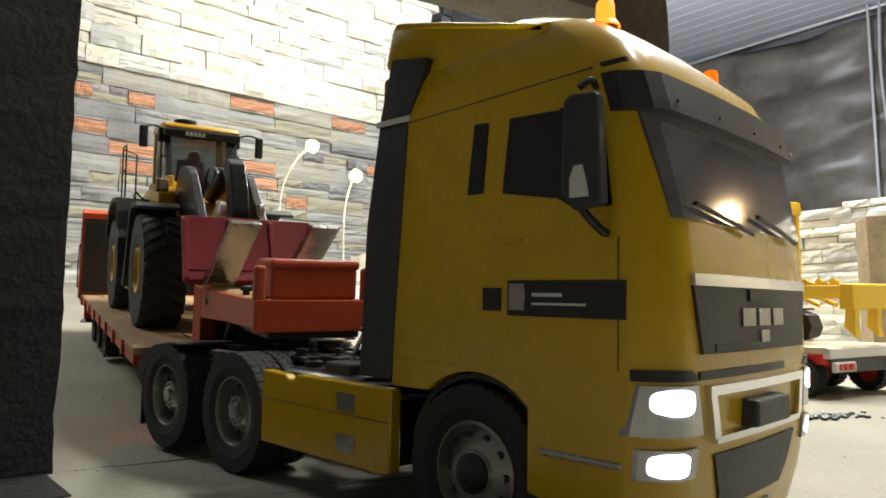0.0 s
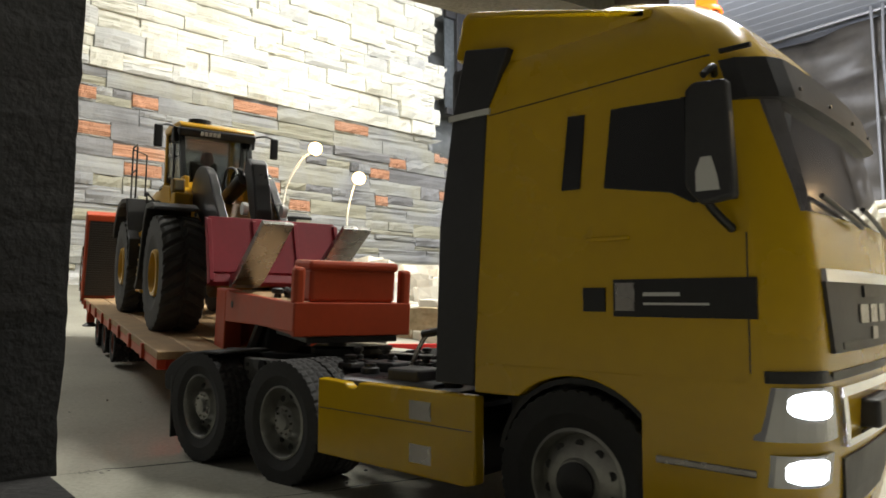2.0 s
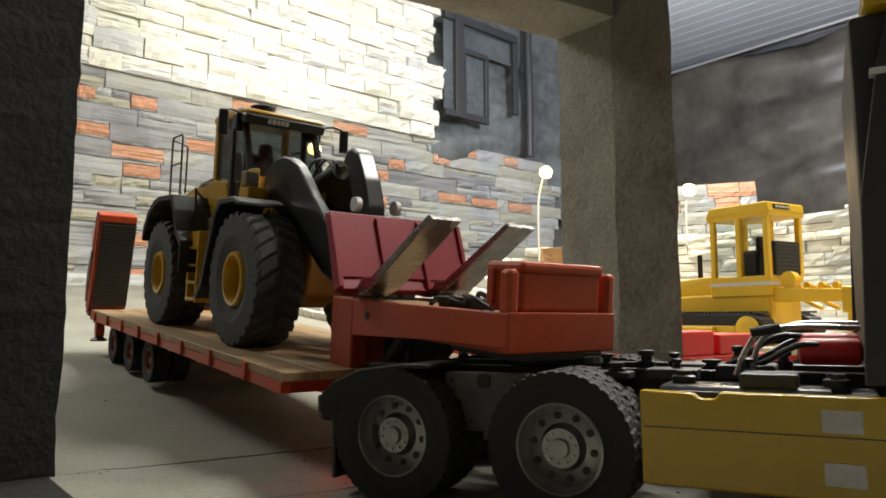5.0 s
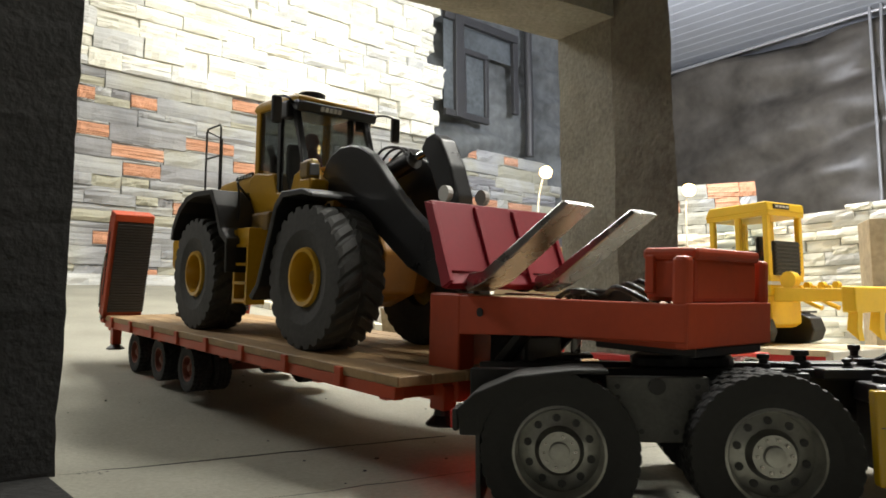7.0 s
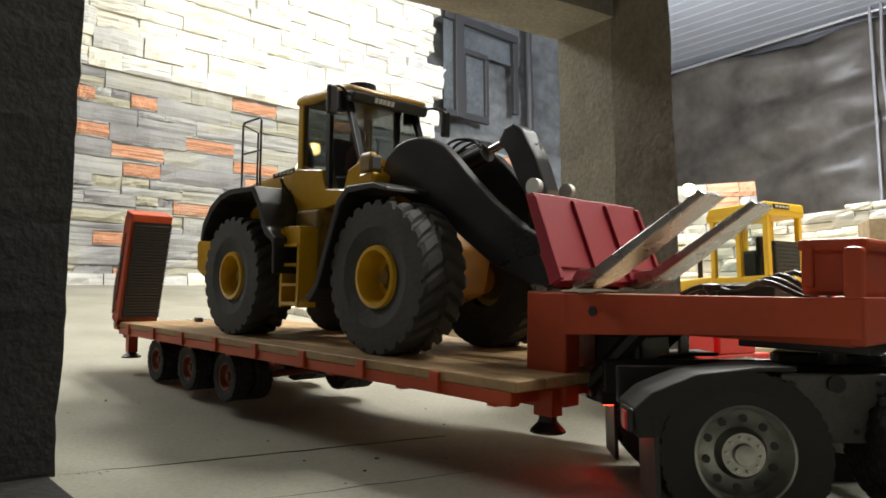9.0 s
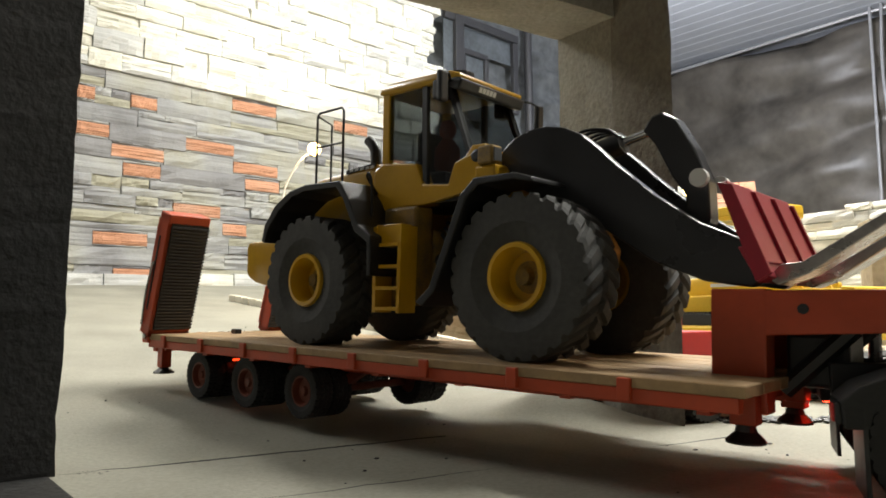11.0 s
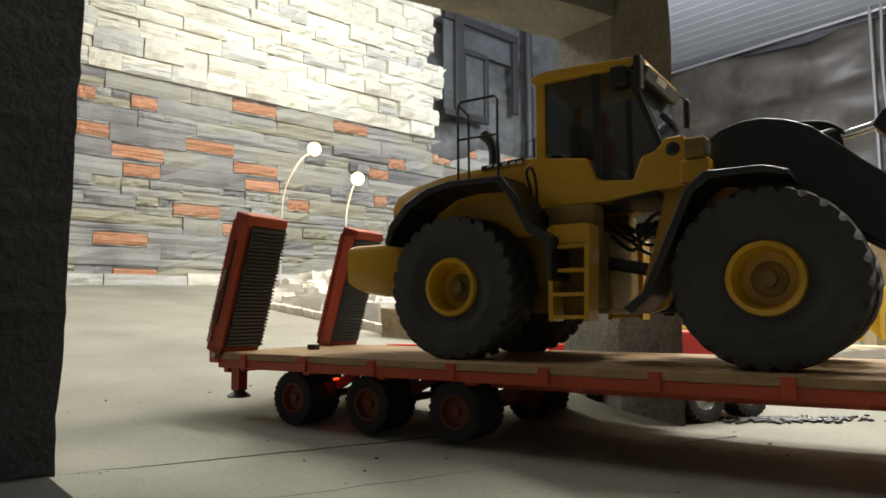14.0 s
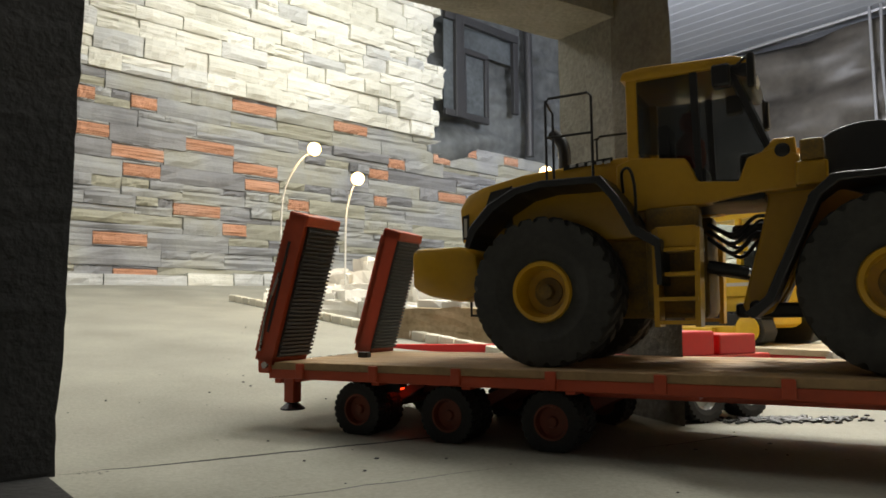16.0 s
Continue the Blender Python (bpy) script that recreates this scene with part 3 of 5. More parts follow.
# ---- the portal: two pillars and a lintel ----
def column(name, foot, z1, material, label, seed, amp=2.0, lean=0.0, stain=None, edge=(0, 0)):
    """A pillar of rough concrete on a foot outline (millimetres)."""
    bm = bmesh.new()
    ring0 = []
    n = len(foot)
    for i in range(n):
        a, b = Vector(foot[i]), Vector(foot[(i + 1) % n])
        for k in range(6):
            ring0.append(a.lerp(b, k / 6))
    rows = []
    steps = 46
    for j in range(steps + 1):
        z = -8 + (z1 + 8) * j / steps
        row = []
        for p in ring0:
            q = Vector((p.x, p.y, z))
            k = noise.noise_vector(q * 0.02 + Vector((seed, 0, 0))) * amp + noise.noise_vector(q * 0.09) * amp * 0.7 + noise.noise_vector(q * 0.006) * amp
            row.append(bm.verts.new((p.x + k.x + lean * z, p.y + k.y, z)))
        rows.append(row)
    m = len(ring0)
    for p, q in zip(rows, rows[1:]):
        for k in range(m):
            bm.faces.new((p[k], p[(k + 1) % m], q[(k + 1) % m], q[k]))
    bm.faces.new(rows[-1])
    bm.faces.new(rows[0][::-1])
    bmesh.ops.recalc_face_normals(bm, faces=bm.faces[:])
    t = thing(name, label, "pillar")
    ob = part("shaft", bm, material, t)
    if stain:
        ob.data.materials.append(stain)
        for f in ob.data.polygons:
            if edge[0] < f.index % m < edge[1] and f.index < m * steps:
                f.material_index = 1
    return ob


column("concrete_pillar", [(155, 905), (197, 790), (236, 700), (286, 880), (236, 960)], 620, PILLAR, "rough weathered concrete pillar stained brown along one edge", 1, stain=PILLAR_STAIN, edge=(5, 12))
column("concrete_pillar", [(-272, 500), (-330, 560), (-470, 440), (-410, 380)], 560, PILLAR_SHADED, "concrete pillar with its shade painted into a near-black colour", 5, lean=0.024)


def plinth():
    t = thing("pillar_foot", "low concrete foot beside the pillar, same painted-in shade", "kerb")
    part("block", prism([(-276, 500), (-226, 440), (-300, 360), (-420, 380)], -4, 2, 1, axis="z"), PILLAR_SHADED, t)


plinth()


def lintel():
    bm = bmesh.new()
    a, b = Vector((155, 905, 0)), Vector((201, 786, 0))
    d = Vector((-0.85, -0.527, 0))
    ends = []
    for k in range(13):
        s = -10 + k * 50
        ring = []
        for p, z in ((a, 474), (b, 453), (b, 560), (a, 580)):
            q = p + d * s + Vector((0, 0, z))
            ring.append(bm.verts.new(q + noise.noise_vector(q * 0.03) * 2.2))
        ends.append(ring)
    for p, q in zip(ends, ends[1:]):
        for k in range(4):
            bm.faces.new((p[k], p[(k + 1) % 4], q[(k + 1) % 4], q[k]))
    bm.faces.new(ends[0])
    bm.faces.new(ends[-1])
    bmesh.ops.recalc_face_normals(bm, faces=bm.faces[:])
    t = thing("concrete_lintel", "dark rough concrete beam spanning the two pillars", "beam")
    part("beam", bm, PILLAR, t)


lintel()


# ---- kerb, rocks and terraces ----
def kerb():
    rng = random.Random(3)
    row = thing("kerb", "row of small pale kerb bricks along the road edge", "kerb", kind="structure")
    mesh = None
    a, b = Vector((-0.60, 2.02)), Vector((0.12, 1.225))
    n = 26
    for k in range(n):
        p = a.lerp(b, k / n)
        bm = box(-19, 19, -9, 9, 0, 21, 2.0, seg=1)
        for v in bm.verts:
            v.co += noise.noise_vector(v.co * 0.2 + Vector((k, 0, 0))) * 1.2
        ob = part("kerb_brick", bm, KERB, row)
        ob.matrix_basis = pose(p.x, p.y, hill(p.x, p.y) - 0.003, rng.uniform(-3, 3), 5, -47.8 + rng.uniform(-4, 4))


kerb()


def rock(name, x, y, sx, sy, sz, material, label, seed, z=None, turn=0.0, amp=6.0, cuts=5, freq=0.02, group=""):
    t = thing(name, label, "rock", pose(x * MM, y * MM, (hill(x * MM, y * MM) - 0.006) if z is None else z * MM, 0, 0, turn), group)
    part("stone", rough_block(-sx / 2, sx / 2, -sy / 2, sy / 2, 0, sz, amp, seed, cuts, freq), material, t)
    return t


def rocks():
    rock("rock_block", -5, 1450, 230, 90, 68, ROCK, "tan sawn rock block with a rough face", 1, turn=-14)
    rock("rock_block", 225, 1440, 240, 130, 130, ROCK, "large tan rock block with a rough broken face", 2, turn=-6)
    rock("rock_block", 330, 1500, 160, 120, 60, ROCK, "small tan rock block", 3, turn=10)
    rock("boulder", 262, 1520, 90, 70, 66, ROCK_ORANGE, "ochre boulder resting on the terrace", 4, z=188, amp=9)
    rng = random.Random(8)
    a, b = Vector((-560, 2060)), Vector((150, 1290))
    side = Vector((0.735, 0.678))
    for k in range(90):
        s, o = rng.random(), rng.uniform(25, 330) if k > 20 else rng.uniform(20, 90)
        p = a.lerp(b, s) + side * o
        if p.y < 1520 and p.x > -140:
            continue
        w = rng.uniform(45, 120)
        rock("pale_stone", p.x, p.y, w, w * rng.uniform(0.5, 0.8), rng.uniform(30, 52) + o * 0.3, ROCK_WHITE, "pale broken stone on the bank", k + 20, turn=rng.uniform(-60, 20), amp=7, cuts=3, freq=0.03, group="stones on the bank")


rocks()


def terrace(name, pts, z_of, label, seed):
    """A dry wall of pale slabs along a line of points (metres)."""
    rng = random.Random(seed)
    t = thing(name, label, "stone wall", kind="structure")
    for (ax, ay), (bx, by) in zip(pts, pts[1:]):
        a, b = Vector((ax, ay, 0)), Vector((bx, by, 0))
        length, turn = (b - a).length, math.atan2(by - ay, bx - ax)
        z, low = 0.0, min(hill(ax, ay), hill(bx, by)) - 0.02
        z = low
        while z < max(z_of(ax), z_of(bx)):
            h = rng.uniform(0.018, 0.034)
            s = -rng.random() * 0.05
            while s < length:
                w = rng.uniform(0.05, 0.15)
                p = a + (b - a) * (max(min((s + w / 2) / length, 1), 0))
                if z + h * 0.6 < z_of(p.x):
                    ob = new("stone_slab", rng.choice(SLABS[STONE_WHITE if rng.random() < 0.75 else STONE_WHITE2]))
                    ob.parent = t
                    q = a + (b - a).normalized() * s
                    dp = rng.uniform(0.03, 0.05)
                    ob.matrix_basis = Matrix.Translation((q.x, q.y, z)) @ Matrix.Rotation(turn, 4, "Z") @ Matrix.Diagonal((w - 0.003, -dp, h - 0.002, 1))
                s += w
            z += h
    return t


terrace("terrace_wall", [(-0.30, 2.14), (0.30, 2.08), (0.72, 1.98)], lambda x: 0.262 + 0.12 * x, "low dry wall of pale limestone slabs at the foot of the big wall", 21)
# The last two stretches are unseen, added for the windscreen to mirror.
terrace("terrace_wall", [(0.72, 1.98), (0.98, 1.66), (1.22, 1.36), (1.36, 1.02), (1.44, 0.62)], lambda x: 0.335 + 0.13 * (x - 0.72), "dry wall of bright pale slabs behind the machines", 22)


def panel_wall():
    rng = random.Random(9)
    t = thing("stone_panel", "leaning panel of grey and rust slate behind the terrace", "stone panel", pose(0.78, 2.62, 0.25, -6, -2.5, -6))
    z = -0.13
    while z < 0.32:
        x, h = 0.0, rng.uniform(0.045, 0.06)
        while x < 0.36:
            w = min(rng.uniform(0.08, 0.16), 0.40 - x)
            m = rng.choice((STONE_GREY, STONE_GREY, STONE_ORANGE, STONE_GREEN))
            ob = new("stone_slab", rng.choice(SLABS[m]))
            ob.parent = t
            ob.matrix_basis = Matrix.Translation((x, 0, z)) @ Matrix.Diagonal((w - 0.003, -0.05, h - 0.002, 1))
            x += w
        z += h


panel_wall()


def timber(name, x, y, z, sx, sy, sz, turn, material, label, category):
    t = thing(name, label, category, pose(x * MM, y * MM, z * MM, 0, 0, turn))
    part("body", box(-sx / 2, sx / 2, -sy / 2, sy / 2, 0, sz, 1.5), material, t)


timber("red_beam", 60, 1275, 36, 330, 16, 22, -8, RED, "bright red painted beam lying on the ground", "beam")
timber("chipboard_block", 742, 1160, 0, 75, 75, 262, -18, CARD, "upright chipboard block standing behind the dozer", "block")
rock("rock_block", 930, 1230, 120, 100, 110, ROCK_WHITE, "pale rock block beside the dry wall", 31)


def street_lamp(bx, by, bz, tip, label, watts=0.9):
    t = thing("street_lamp", label, "street lamp", pose(bx * MM, by * MM, bz * MM), "street lamps")
    tx, ty, tz = tip[0] - bx, tip[1] - by, tip[2] - bz
    part("pole", tube(curve_pts([(0, 0, -30), (0, 0, tz * 0.45), (tx * 0.12, ty * 0.1, tz * 0.72), (tx * 0.55, ty * 0.5, tz * 0.93), (tx * 0.86, ty * 0.86, tz - 3)]), 2.6), LABEL, t, smooth=True)
    part("socket", lathe([(4, -9), (6.5, -6), (7, 0), (5, 3)], (tx * 0.93, ty * 0.93, tz - 2), "z", 14), DARKGREY, t, smooth=True)
    bm = bmesh.new()
    bmesh.ops.create_icosphere(bm, subdivisions=3, radius=18, matrix=Matrix.Translation((tx, ty, tz + 8)))
    part("bulb", bm, BULB, t, "glowing warm bulb", smooth=True)
    d = bpy.data.lights.new("bulb_light", "POINT")
    d.energy, d.color, d.shadow_soft_size = watts, (1.0, 0.70, 0.36), 0.012
    lamp = new("bulb_light", d)
    lamp.location = (tip[0] * MM, (tip[1] - 34) * MM, (tip[2] + 12) * MM)


street_lamp(-441, 1900, 225, (-349, 1880, 555), "curved white model street lamp with a glowing bulb")
street_lamp(-272, 1950, 215, (-236, 1930, 482), "curved white model street lamp with a glowing bulb")
street_lamp(274, 2000, 290, (296, 1980, 506), "slim white model street lamp with a glowing bulb")
street_lamp(664, 1900, 320, (668, 1880, 434), "short white model street lamp with a glowing bulb")
# Out-of-view lamp, added for its windscreen reflection and light on the truck's front.
street_lamp(1150, 800, 0, (1090, 760, 400), "curved white model street lamp with a glowing bulb", 1.6)


# ---- floor litter ----
def litter():
    rng = random.Random(12)
    bm = bmesh.new()
    for k in range(260):
        x, y = rng.uniform(-420, 700), rng.uniform(420, 1500)
        r = rng.choice((0.5, 0.6, 0.8, 1.3)) * rng.uniform(0.6, 1.2)
        bmesh.ops.create_icosphere(bm, subdivisions=1, radius=r, matrix=Matrix.Translation((x, y, hill(x * MM, y * MM) * 1000 + r * 0.4)) @ Matrix.Diagonal((rng.uniform(0.7, 1.8), 1, 0.6, 1)))
    tagged(part("grit", bm, DARKGREY), "scattered dark grit on the floor", "grit", kind="stuff")
    bm = bmesh.new()
    for k in range(240):
        x, y = 345 + rng.gauss(0, 38), 735 + rng.gauss(0, 9)
        r = rng.uniform(1.5, 3.2)
        bmesh.ops.create_icosphere(bm, subdivisions=1, radius=r, matrix=Matrix.Translation((x, y, r * 0.5)) @ Matrix.Diagonal((1.4, 1, 0.7, 1)))
    tagged(part("gravel", bm, BLACK), "small heap of black gravel by the wheels", "gravel", kind="stuff")
    bm = bmesh.new()
    for k in range(150):
        x, y = -262 + rng.gauss(0, 8), 513 + rng.gauss(0, 3.5)
        r = rng.uniform(0.5, 1.5)
        bmesh.ops.create_icosphere(bm, subdivisions=1, radius=r, matrix=Matrix.Translation((x, y, r * 0.3)) @ Matrix.Diagonal((1.5, 1, 0.6, 1)))
    tagged(part("dirt_crumbs", bm, BLACK), "dark crumbs of dirt at the foot of the pillar", "dirt", kind="stuff")


litter()


def slab_joints():
    """Dark cracks between the concrete slabs of the floor."""
    for k, (a, b) in enumerate((((-272, 505), (0, 655)), ((-150, 415), (262, 645)))):
        pts = []
        for i in range(22):
            p = Vector(a).lerp(Vector(b), i / 21)
            p += Vector((noise.noise(Vector((i * 0.7, k, 0))), noise.noise(Vector((i * 0.7, k, 9))))) * 4
            pts.append((p.x, p.y, hill(p.x * MM, p.y * MM) * 1000 - 0.4))
        tagged(part("floor_crack", tube(pts, 0.8, n=6), DARKGREY), "thin dark crack between floor slabs", "crack", kind="structure")


slab_joints()


# ---- wheels ----
def tyre_bm(R, w, r_in, lugs, depth, n=0, skew=0.0, chevron=False):
    """A tyre about the y axis through the origin; its tread blocks stand out of one closed skin."""
    n = lugs * 6
    cols = 13
    side = [(r_in - 2, 0.0), (r_in, -w * 0.42), (r_in + (R - r_in) * 0.4, -w * 0.5), (R - depth * 2.2, -w * 0.495)]
    tread = [-w * 0.49 + w * 0.98 * i / (cols - 1) for i in range(cols)]
    bm = bmesh.new()
    rows = []
    for k in range(n):
        t = 2 * math.pi * k / n
        row = [(r, a, 0.0) for r, a in side]
        for a in tread:
            u = abs(a) / (w * 0.49)
            half = math.pi / lugs if a > 0.01 else 0.0
            up = (k % 6) < 4 and u > (0.05 if chevron else 0.09)
            if not chevron and 0.42 < u < 0.55:
                up = False
            r = R - (depth * 0.4 if u > 0.95 else 0) - (0 if up else depth)
            row.append((r, a, skew * (1 - u) ** 0.8 + half))
        row += [(r, -a, math.pi / lugs) for r, a in side[:0:-1]]
        rows.append([bm.verts.new((r * math.cos(t + o), a, r * math.sin(t + o))) for r, a, o in row])
    m = len(rows[0])
    for p, q in zip(rows, rows[1:] + rows[:1]):
        for k in range(m):
            bm.faces.new((p[k], p[(k + 1) % m], q[(k + 1) % m], q[k]))
    bmesh.ops.recalc_face_normals(bm, faces=bm.faces[:])
    return bm


def shift(bm, v):
    bmesh.ops.translate(bm, verts=bm.verts[:], vec=v)
    return bm


SPIN = []    # (wheel, place in the thing in metres, radius, which vehicle)


def truck_wheel(parent, x, y, side, front=False, follow="tractor"):
    """side: -1 for the outer face towards -y."""
    R = 41.5
    w = part("wheel", tyre_bm(R, 22, 24, 40, 0.8, skew=0.03), RUBBER, parent, smooth=False)
    w.location = (x * MM, y * MM, R * MM)
    s = side
    prof = [(1, -6), (24.4, -6), (24.4, 9.5), (23, 10), (21.8, 7), (21.5, -1), (13, 1.5), (11, 4.5), (10.5, 6.5), (5.5, 6.5), (5, 9), (2, 9.4)] if not front else [(1, -6), (24.4, -6), (24.4, 9.5), (23, 10), (21.8, 7), (21, 4), (16, 7.5), (11, 8.2), (10, 10), (6, 10.2), (5, 12), (2, 12.2)]
    part("rim", lathe([(r, a * s) for r, a in prof], (0, 0, 0), "y", 36), ALU, w, smooth=True)
    hub = w.children[0]
    for k in range(10):
        t = 2 * math.pi * k / 10
        a = 0.8 if not front else 6.6
        part("hand_hole", lathe([(2.1, (a - 0.6) * s), (2.1, (a + 0.5) * s)], (17 * math.cos(t), 0, 17 * math.sin(t)), "y", 10), BLACK, hub)
    for k in range(10):
        t = 2 * math.pi * (k + 0.5) / 10
        a = 6.6 if not front else 8.3
        part("wheel_nut", lathe([(0.9, (a - 1) * s), (0.9, (a + 1.2) * s)], (8.2 * math.cos(t), 0, 8.2 * math.sin(t)), "y", 6), STEEL, hub)
    if front:
        part("hub_cap", lathe([(9.5, 9.6 * s), (9.5, 11.5 * s), (7, 12.6 * s), (5, 13.4 * s), (1, 13.6 * s)], (0, 0, 0), "y", 20), BLACK, hub, smooth=True)
    SPIN.append((w, Vector(w.location), R * MM, follow))
    return w


# ---- the tractor unit; origin on the ground under the rear axle, x forward ----
def xf(z):
    return float(np.interp(z, (18, 45, 70, 100, 132, 158, 205, 222, 238, 252, 263, 270), (424, 431, 434, 434, 433, 431, 422, 417, 408, 392, 366, 335)))


def half_w(z):
    return float(np.interp(z, (18, 40, 222, 238, 252, 263, 270), (86, 88, 88, 86, 81, 70, 52)))


def front_x(y, z, out=0.0):
    w = half_w(z)
    u = min(abs(y) / w, 1)
    return xf(z) - 4 * u * u - 16 * max(0.0, (u - 0.78) / 0.22) ** 2.4 + out


def cab_loft(levels, x_rear, extra=0.0):
    bm = bmesh.new()
    rows = []
    for z in levels:
        w = half_w(z)
        pts = []
        xr = x_rear(z)
        for k in range(5):
            pts.append((xr + (front_x(w, z) - 5 - xr) * k / 4, -w))
        for k in range(25):
            y = -w * math.cos(math.pi * k / 24)
            pts.append((front_x(y, z) + 0.01, y * 0.996))
        for k in range(5):
            pts.append((xr + (front_x(w, z) - 5 - xr) * (4 - k) / 4, w))
        rows.append([bm.verts.new((x, y, z)) for x, y in pts])
    n = len(rows[0])
    for p, q in zip(rows, rows[1:]):
        for k in range(n):
            bm.faces.new((p[k], p[(k + 1) % n], q[(k + 1) % n], q[k]))
    bm.faces.new(rows[0])
    bm.faces.new(rows[-1])
    bmesh.ops.recalc_face_normals(bm, faces=bm.faces[:])
    return bm


def patch(y0, y1, z0, z1, out, thick=2.0, ny=16, nz=4, y0t=None, y1t=None, rounding=0):
    """A panel that follows the curved cab front; y0t, y1t: its sides at the top; rounding: power of its rounded ends."""
    y0t, y1t = y0 if y0t is None else y0t, y1 if y1t is None else y1t
    bm = bmesh.new()
    g = {}
    for j in range(nz + 1):
        v = j / nz
        z = z0 + (z1 - z0) * v
        a, b = y0 + (y0t - y0) * v, y1 + (y1t - y1) * v
        if rounding:
            k = (1 - abs(1.96 * v - 0.98) ** rounding) ** (1 / rounding)
            a, b = (a + b) / 2 - (b - a) / 2 * k, (a + b) / 2 + (b - a) / 2 * k
        for i in range(ny + 1):
            y = a + (b - a) * i / ny
            x = front_x(y, z, out)
            g[i, j, 0], g[i, j, 1] = bm.verts.new((x, y, z)), bm.verts.new((x - thick - out, y, z))
    for i in range(ny):
        for j in range(nz):
            bm.faces.new((g[i, j, 0], g[i + 1, j, 0], g[i + 1, j + 1, 0], g[i, j + 1, 0]))
    for i in range(ny):
        for j in (0, nz):
            bm.faces.new((g[i, j, 0], g[i, j, 1], g[i + 1, j, 1], g[i + 1, j, 0]))
    for j in range(nz):
        for i in (0, ny):
            bm.faces.new((g[i, j, 0], g[i, j, 1], g[i, j + 1, 1], g[i, j + 1, 0]))
    bmesh.ops.recalc_face_normals(bm, faces=bm.faces[:])
    return bm


def tractor():
    t = thing("tractor_truck", "yellow model tractor truck with headlights on and orange beacons", "truck")
    cab = part("cab", cab_loft((92, 110, 132, 158, 182, 205, 222, 230, 238, 245, 252, 258, 263, 267, 270), lambda z: 275 + max(0, z - 222) * 0.55), YELLOW, t, smooth=True)
    nose = part("bumper", cab_loft((20, 26, 40, 60, 80, 92.4), lambda z: 366), YELLOW, t, smooth=True)
    arch = [(275, 92.4), (275, 77), (291, 77)] + [(333 - 47 * math.cos(a), 42 + 47 * math.sin(a)) for a in np.linspace(0.85, 2.62, 12)] + [(372, 50), (372, 92.4)]
    for s in (-1, 1):
        part("wheel_arch", prism(arch, s * 87.7, s * 74, 0.6), YELLOW, t)
        part("arch_liner", prism([(333 - 46 * math.cos(a), 42 + 46 * math.sin(a)) for a in np.linspace(0.2, 2.94, 16)] + [(333 - 43.5 * math.cos(a), 42 + 43.5 * math.sin(a)) for a in np.linspace(2.94, 0.2, 16)], s * 84, s * 52), BLACK, t)
        # dark side air deflector and its bright joint
        part("side_deflector", prism([(249, 80), (275, 80), (278, 130), (284, 218), (261, 218), (252, 163)], s * 89, s * 84, 0.8), DARKGREY, t, "dark grey side deflector")
        part("side_deflector", prism([(261, 221), (285, 221), (298, 250), (270, 255)], s * 89, s * 83, 0.8), DARKGREY, t)
        part("deflector_joint", box(259, 286, s * 89.6, s * 83, 218, 221), LABEL, t)
        # side glass, door lines
        dg = part("side_window", prism([(350, 173), (354, 208), (386, 207), (403, 205), (408, 163), (390, 163), (381, 168)], s * 88.8, s * 86, 0.5), DARK_GLASS, t, "dark tinted side window")
        part("window_slot", prism([(328, 174), (332, 208.5), (341, 208), (338, 174)], s * 88.8, s * 86, 0.4), DARK_GLASS, t)
        part("side_stripe", box(354, 414, s * 88.7, s * 86, 116.5, 132.5), BLACK, t, "black side band with pale bars")
        part("side_stripe", box(339, 350, s * 88.7, s * 86, 118.5, 129), BLACK, t)
        part("stripe_bar", box(368, 384, s * 89.0, s * 88.6, 125.3, 126.9), LABEL, t)
        part("stripe_bar", box(368, 396, s * 89.0, s * 88.6, 121.6, 122.6), LABEL, t)
        part("crest", box(355, 364, s * 89.0, s * 88.6, 119, 131), STEEL, t)
        part("door_handle", box(341, 362, s * 89.6, s * 88, 149.5, 151.5, 0.6), YELLOW, t)
        part("roof_seam", prism([(285, 217), (398, 222.4), (398, 222.9), (285, 217.5)], s * 88.2, s * 87), DARKGREY, t)
        part("door_seam", box(410.4, 410.9, s * 88.05, s * 87, 96, 150), DARKGREY, t)
        part("roof_slot", box(402, 414, s * 88.3, s * 86, 222.6, 224), BLACK, t)
        # mirror
        m = part("mirror", prism([(393, 168), (394, 205), (397, 208), (410, 207), (412, 162), (399, 160)], s * 104, s * 97, 1.5), DARKGREY, t, "tall dark door mirror")
        part("mirror_face", box(392.2, 393.6, s * 103, s * 98, 170, 203), DARK_GLASS, m)
        part("sticker", prism([(398, 165), (398, 173), (400, 178), (404, 178), (406, 171), (407, 165)], s * 104.4, s * 103.6), LABEL, m)
        part("mirror_arm", tube(curve_pts([(400, s * 88, 214), (402, s * 95, 215), (400, s * 100, 211)]), 1.5), BLACK, m)
        part("mirror_arm", tube(curve_pts([(399, s * 100, 164), (402, s * 97, 158), (406, s * 92, 152), (405, s * 88, 152)]), 1.8), BLACK, m)
        # headlights
        h = part("headlight", patch(s * 88 if s < 0 else 60, -60 if s < 0 else 88, 71, 91, 1.2, 3, 10, 4, y0t=-86 if s < 0 else 64, y1t=-64 if s < 0 else 86), LENS, t, "headlight switched on")
        part("lamp", patch(-84 if s < 0 else 68, -68 if s < 0 else 84, 79.5, 89.5, 1.9, 2, 8, 10, rounding=3), HEADLIGHT, h)
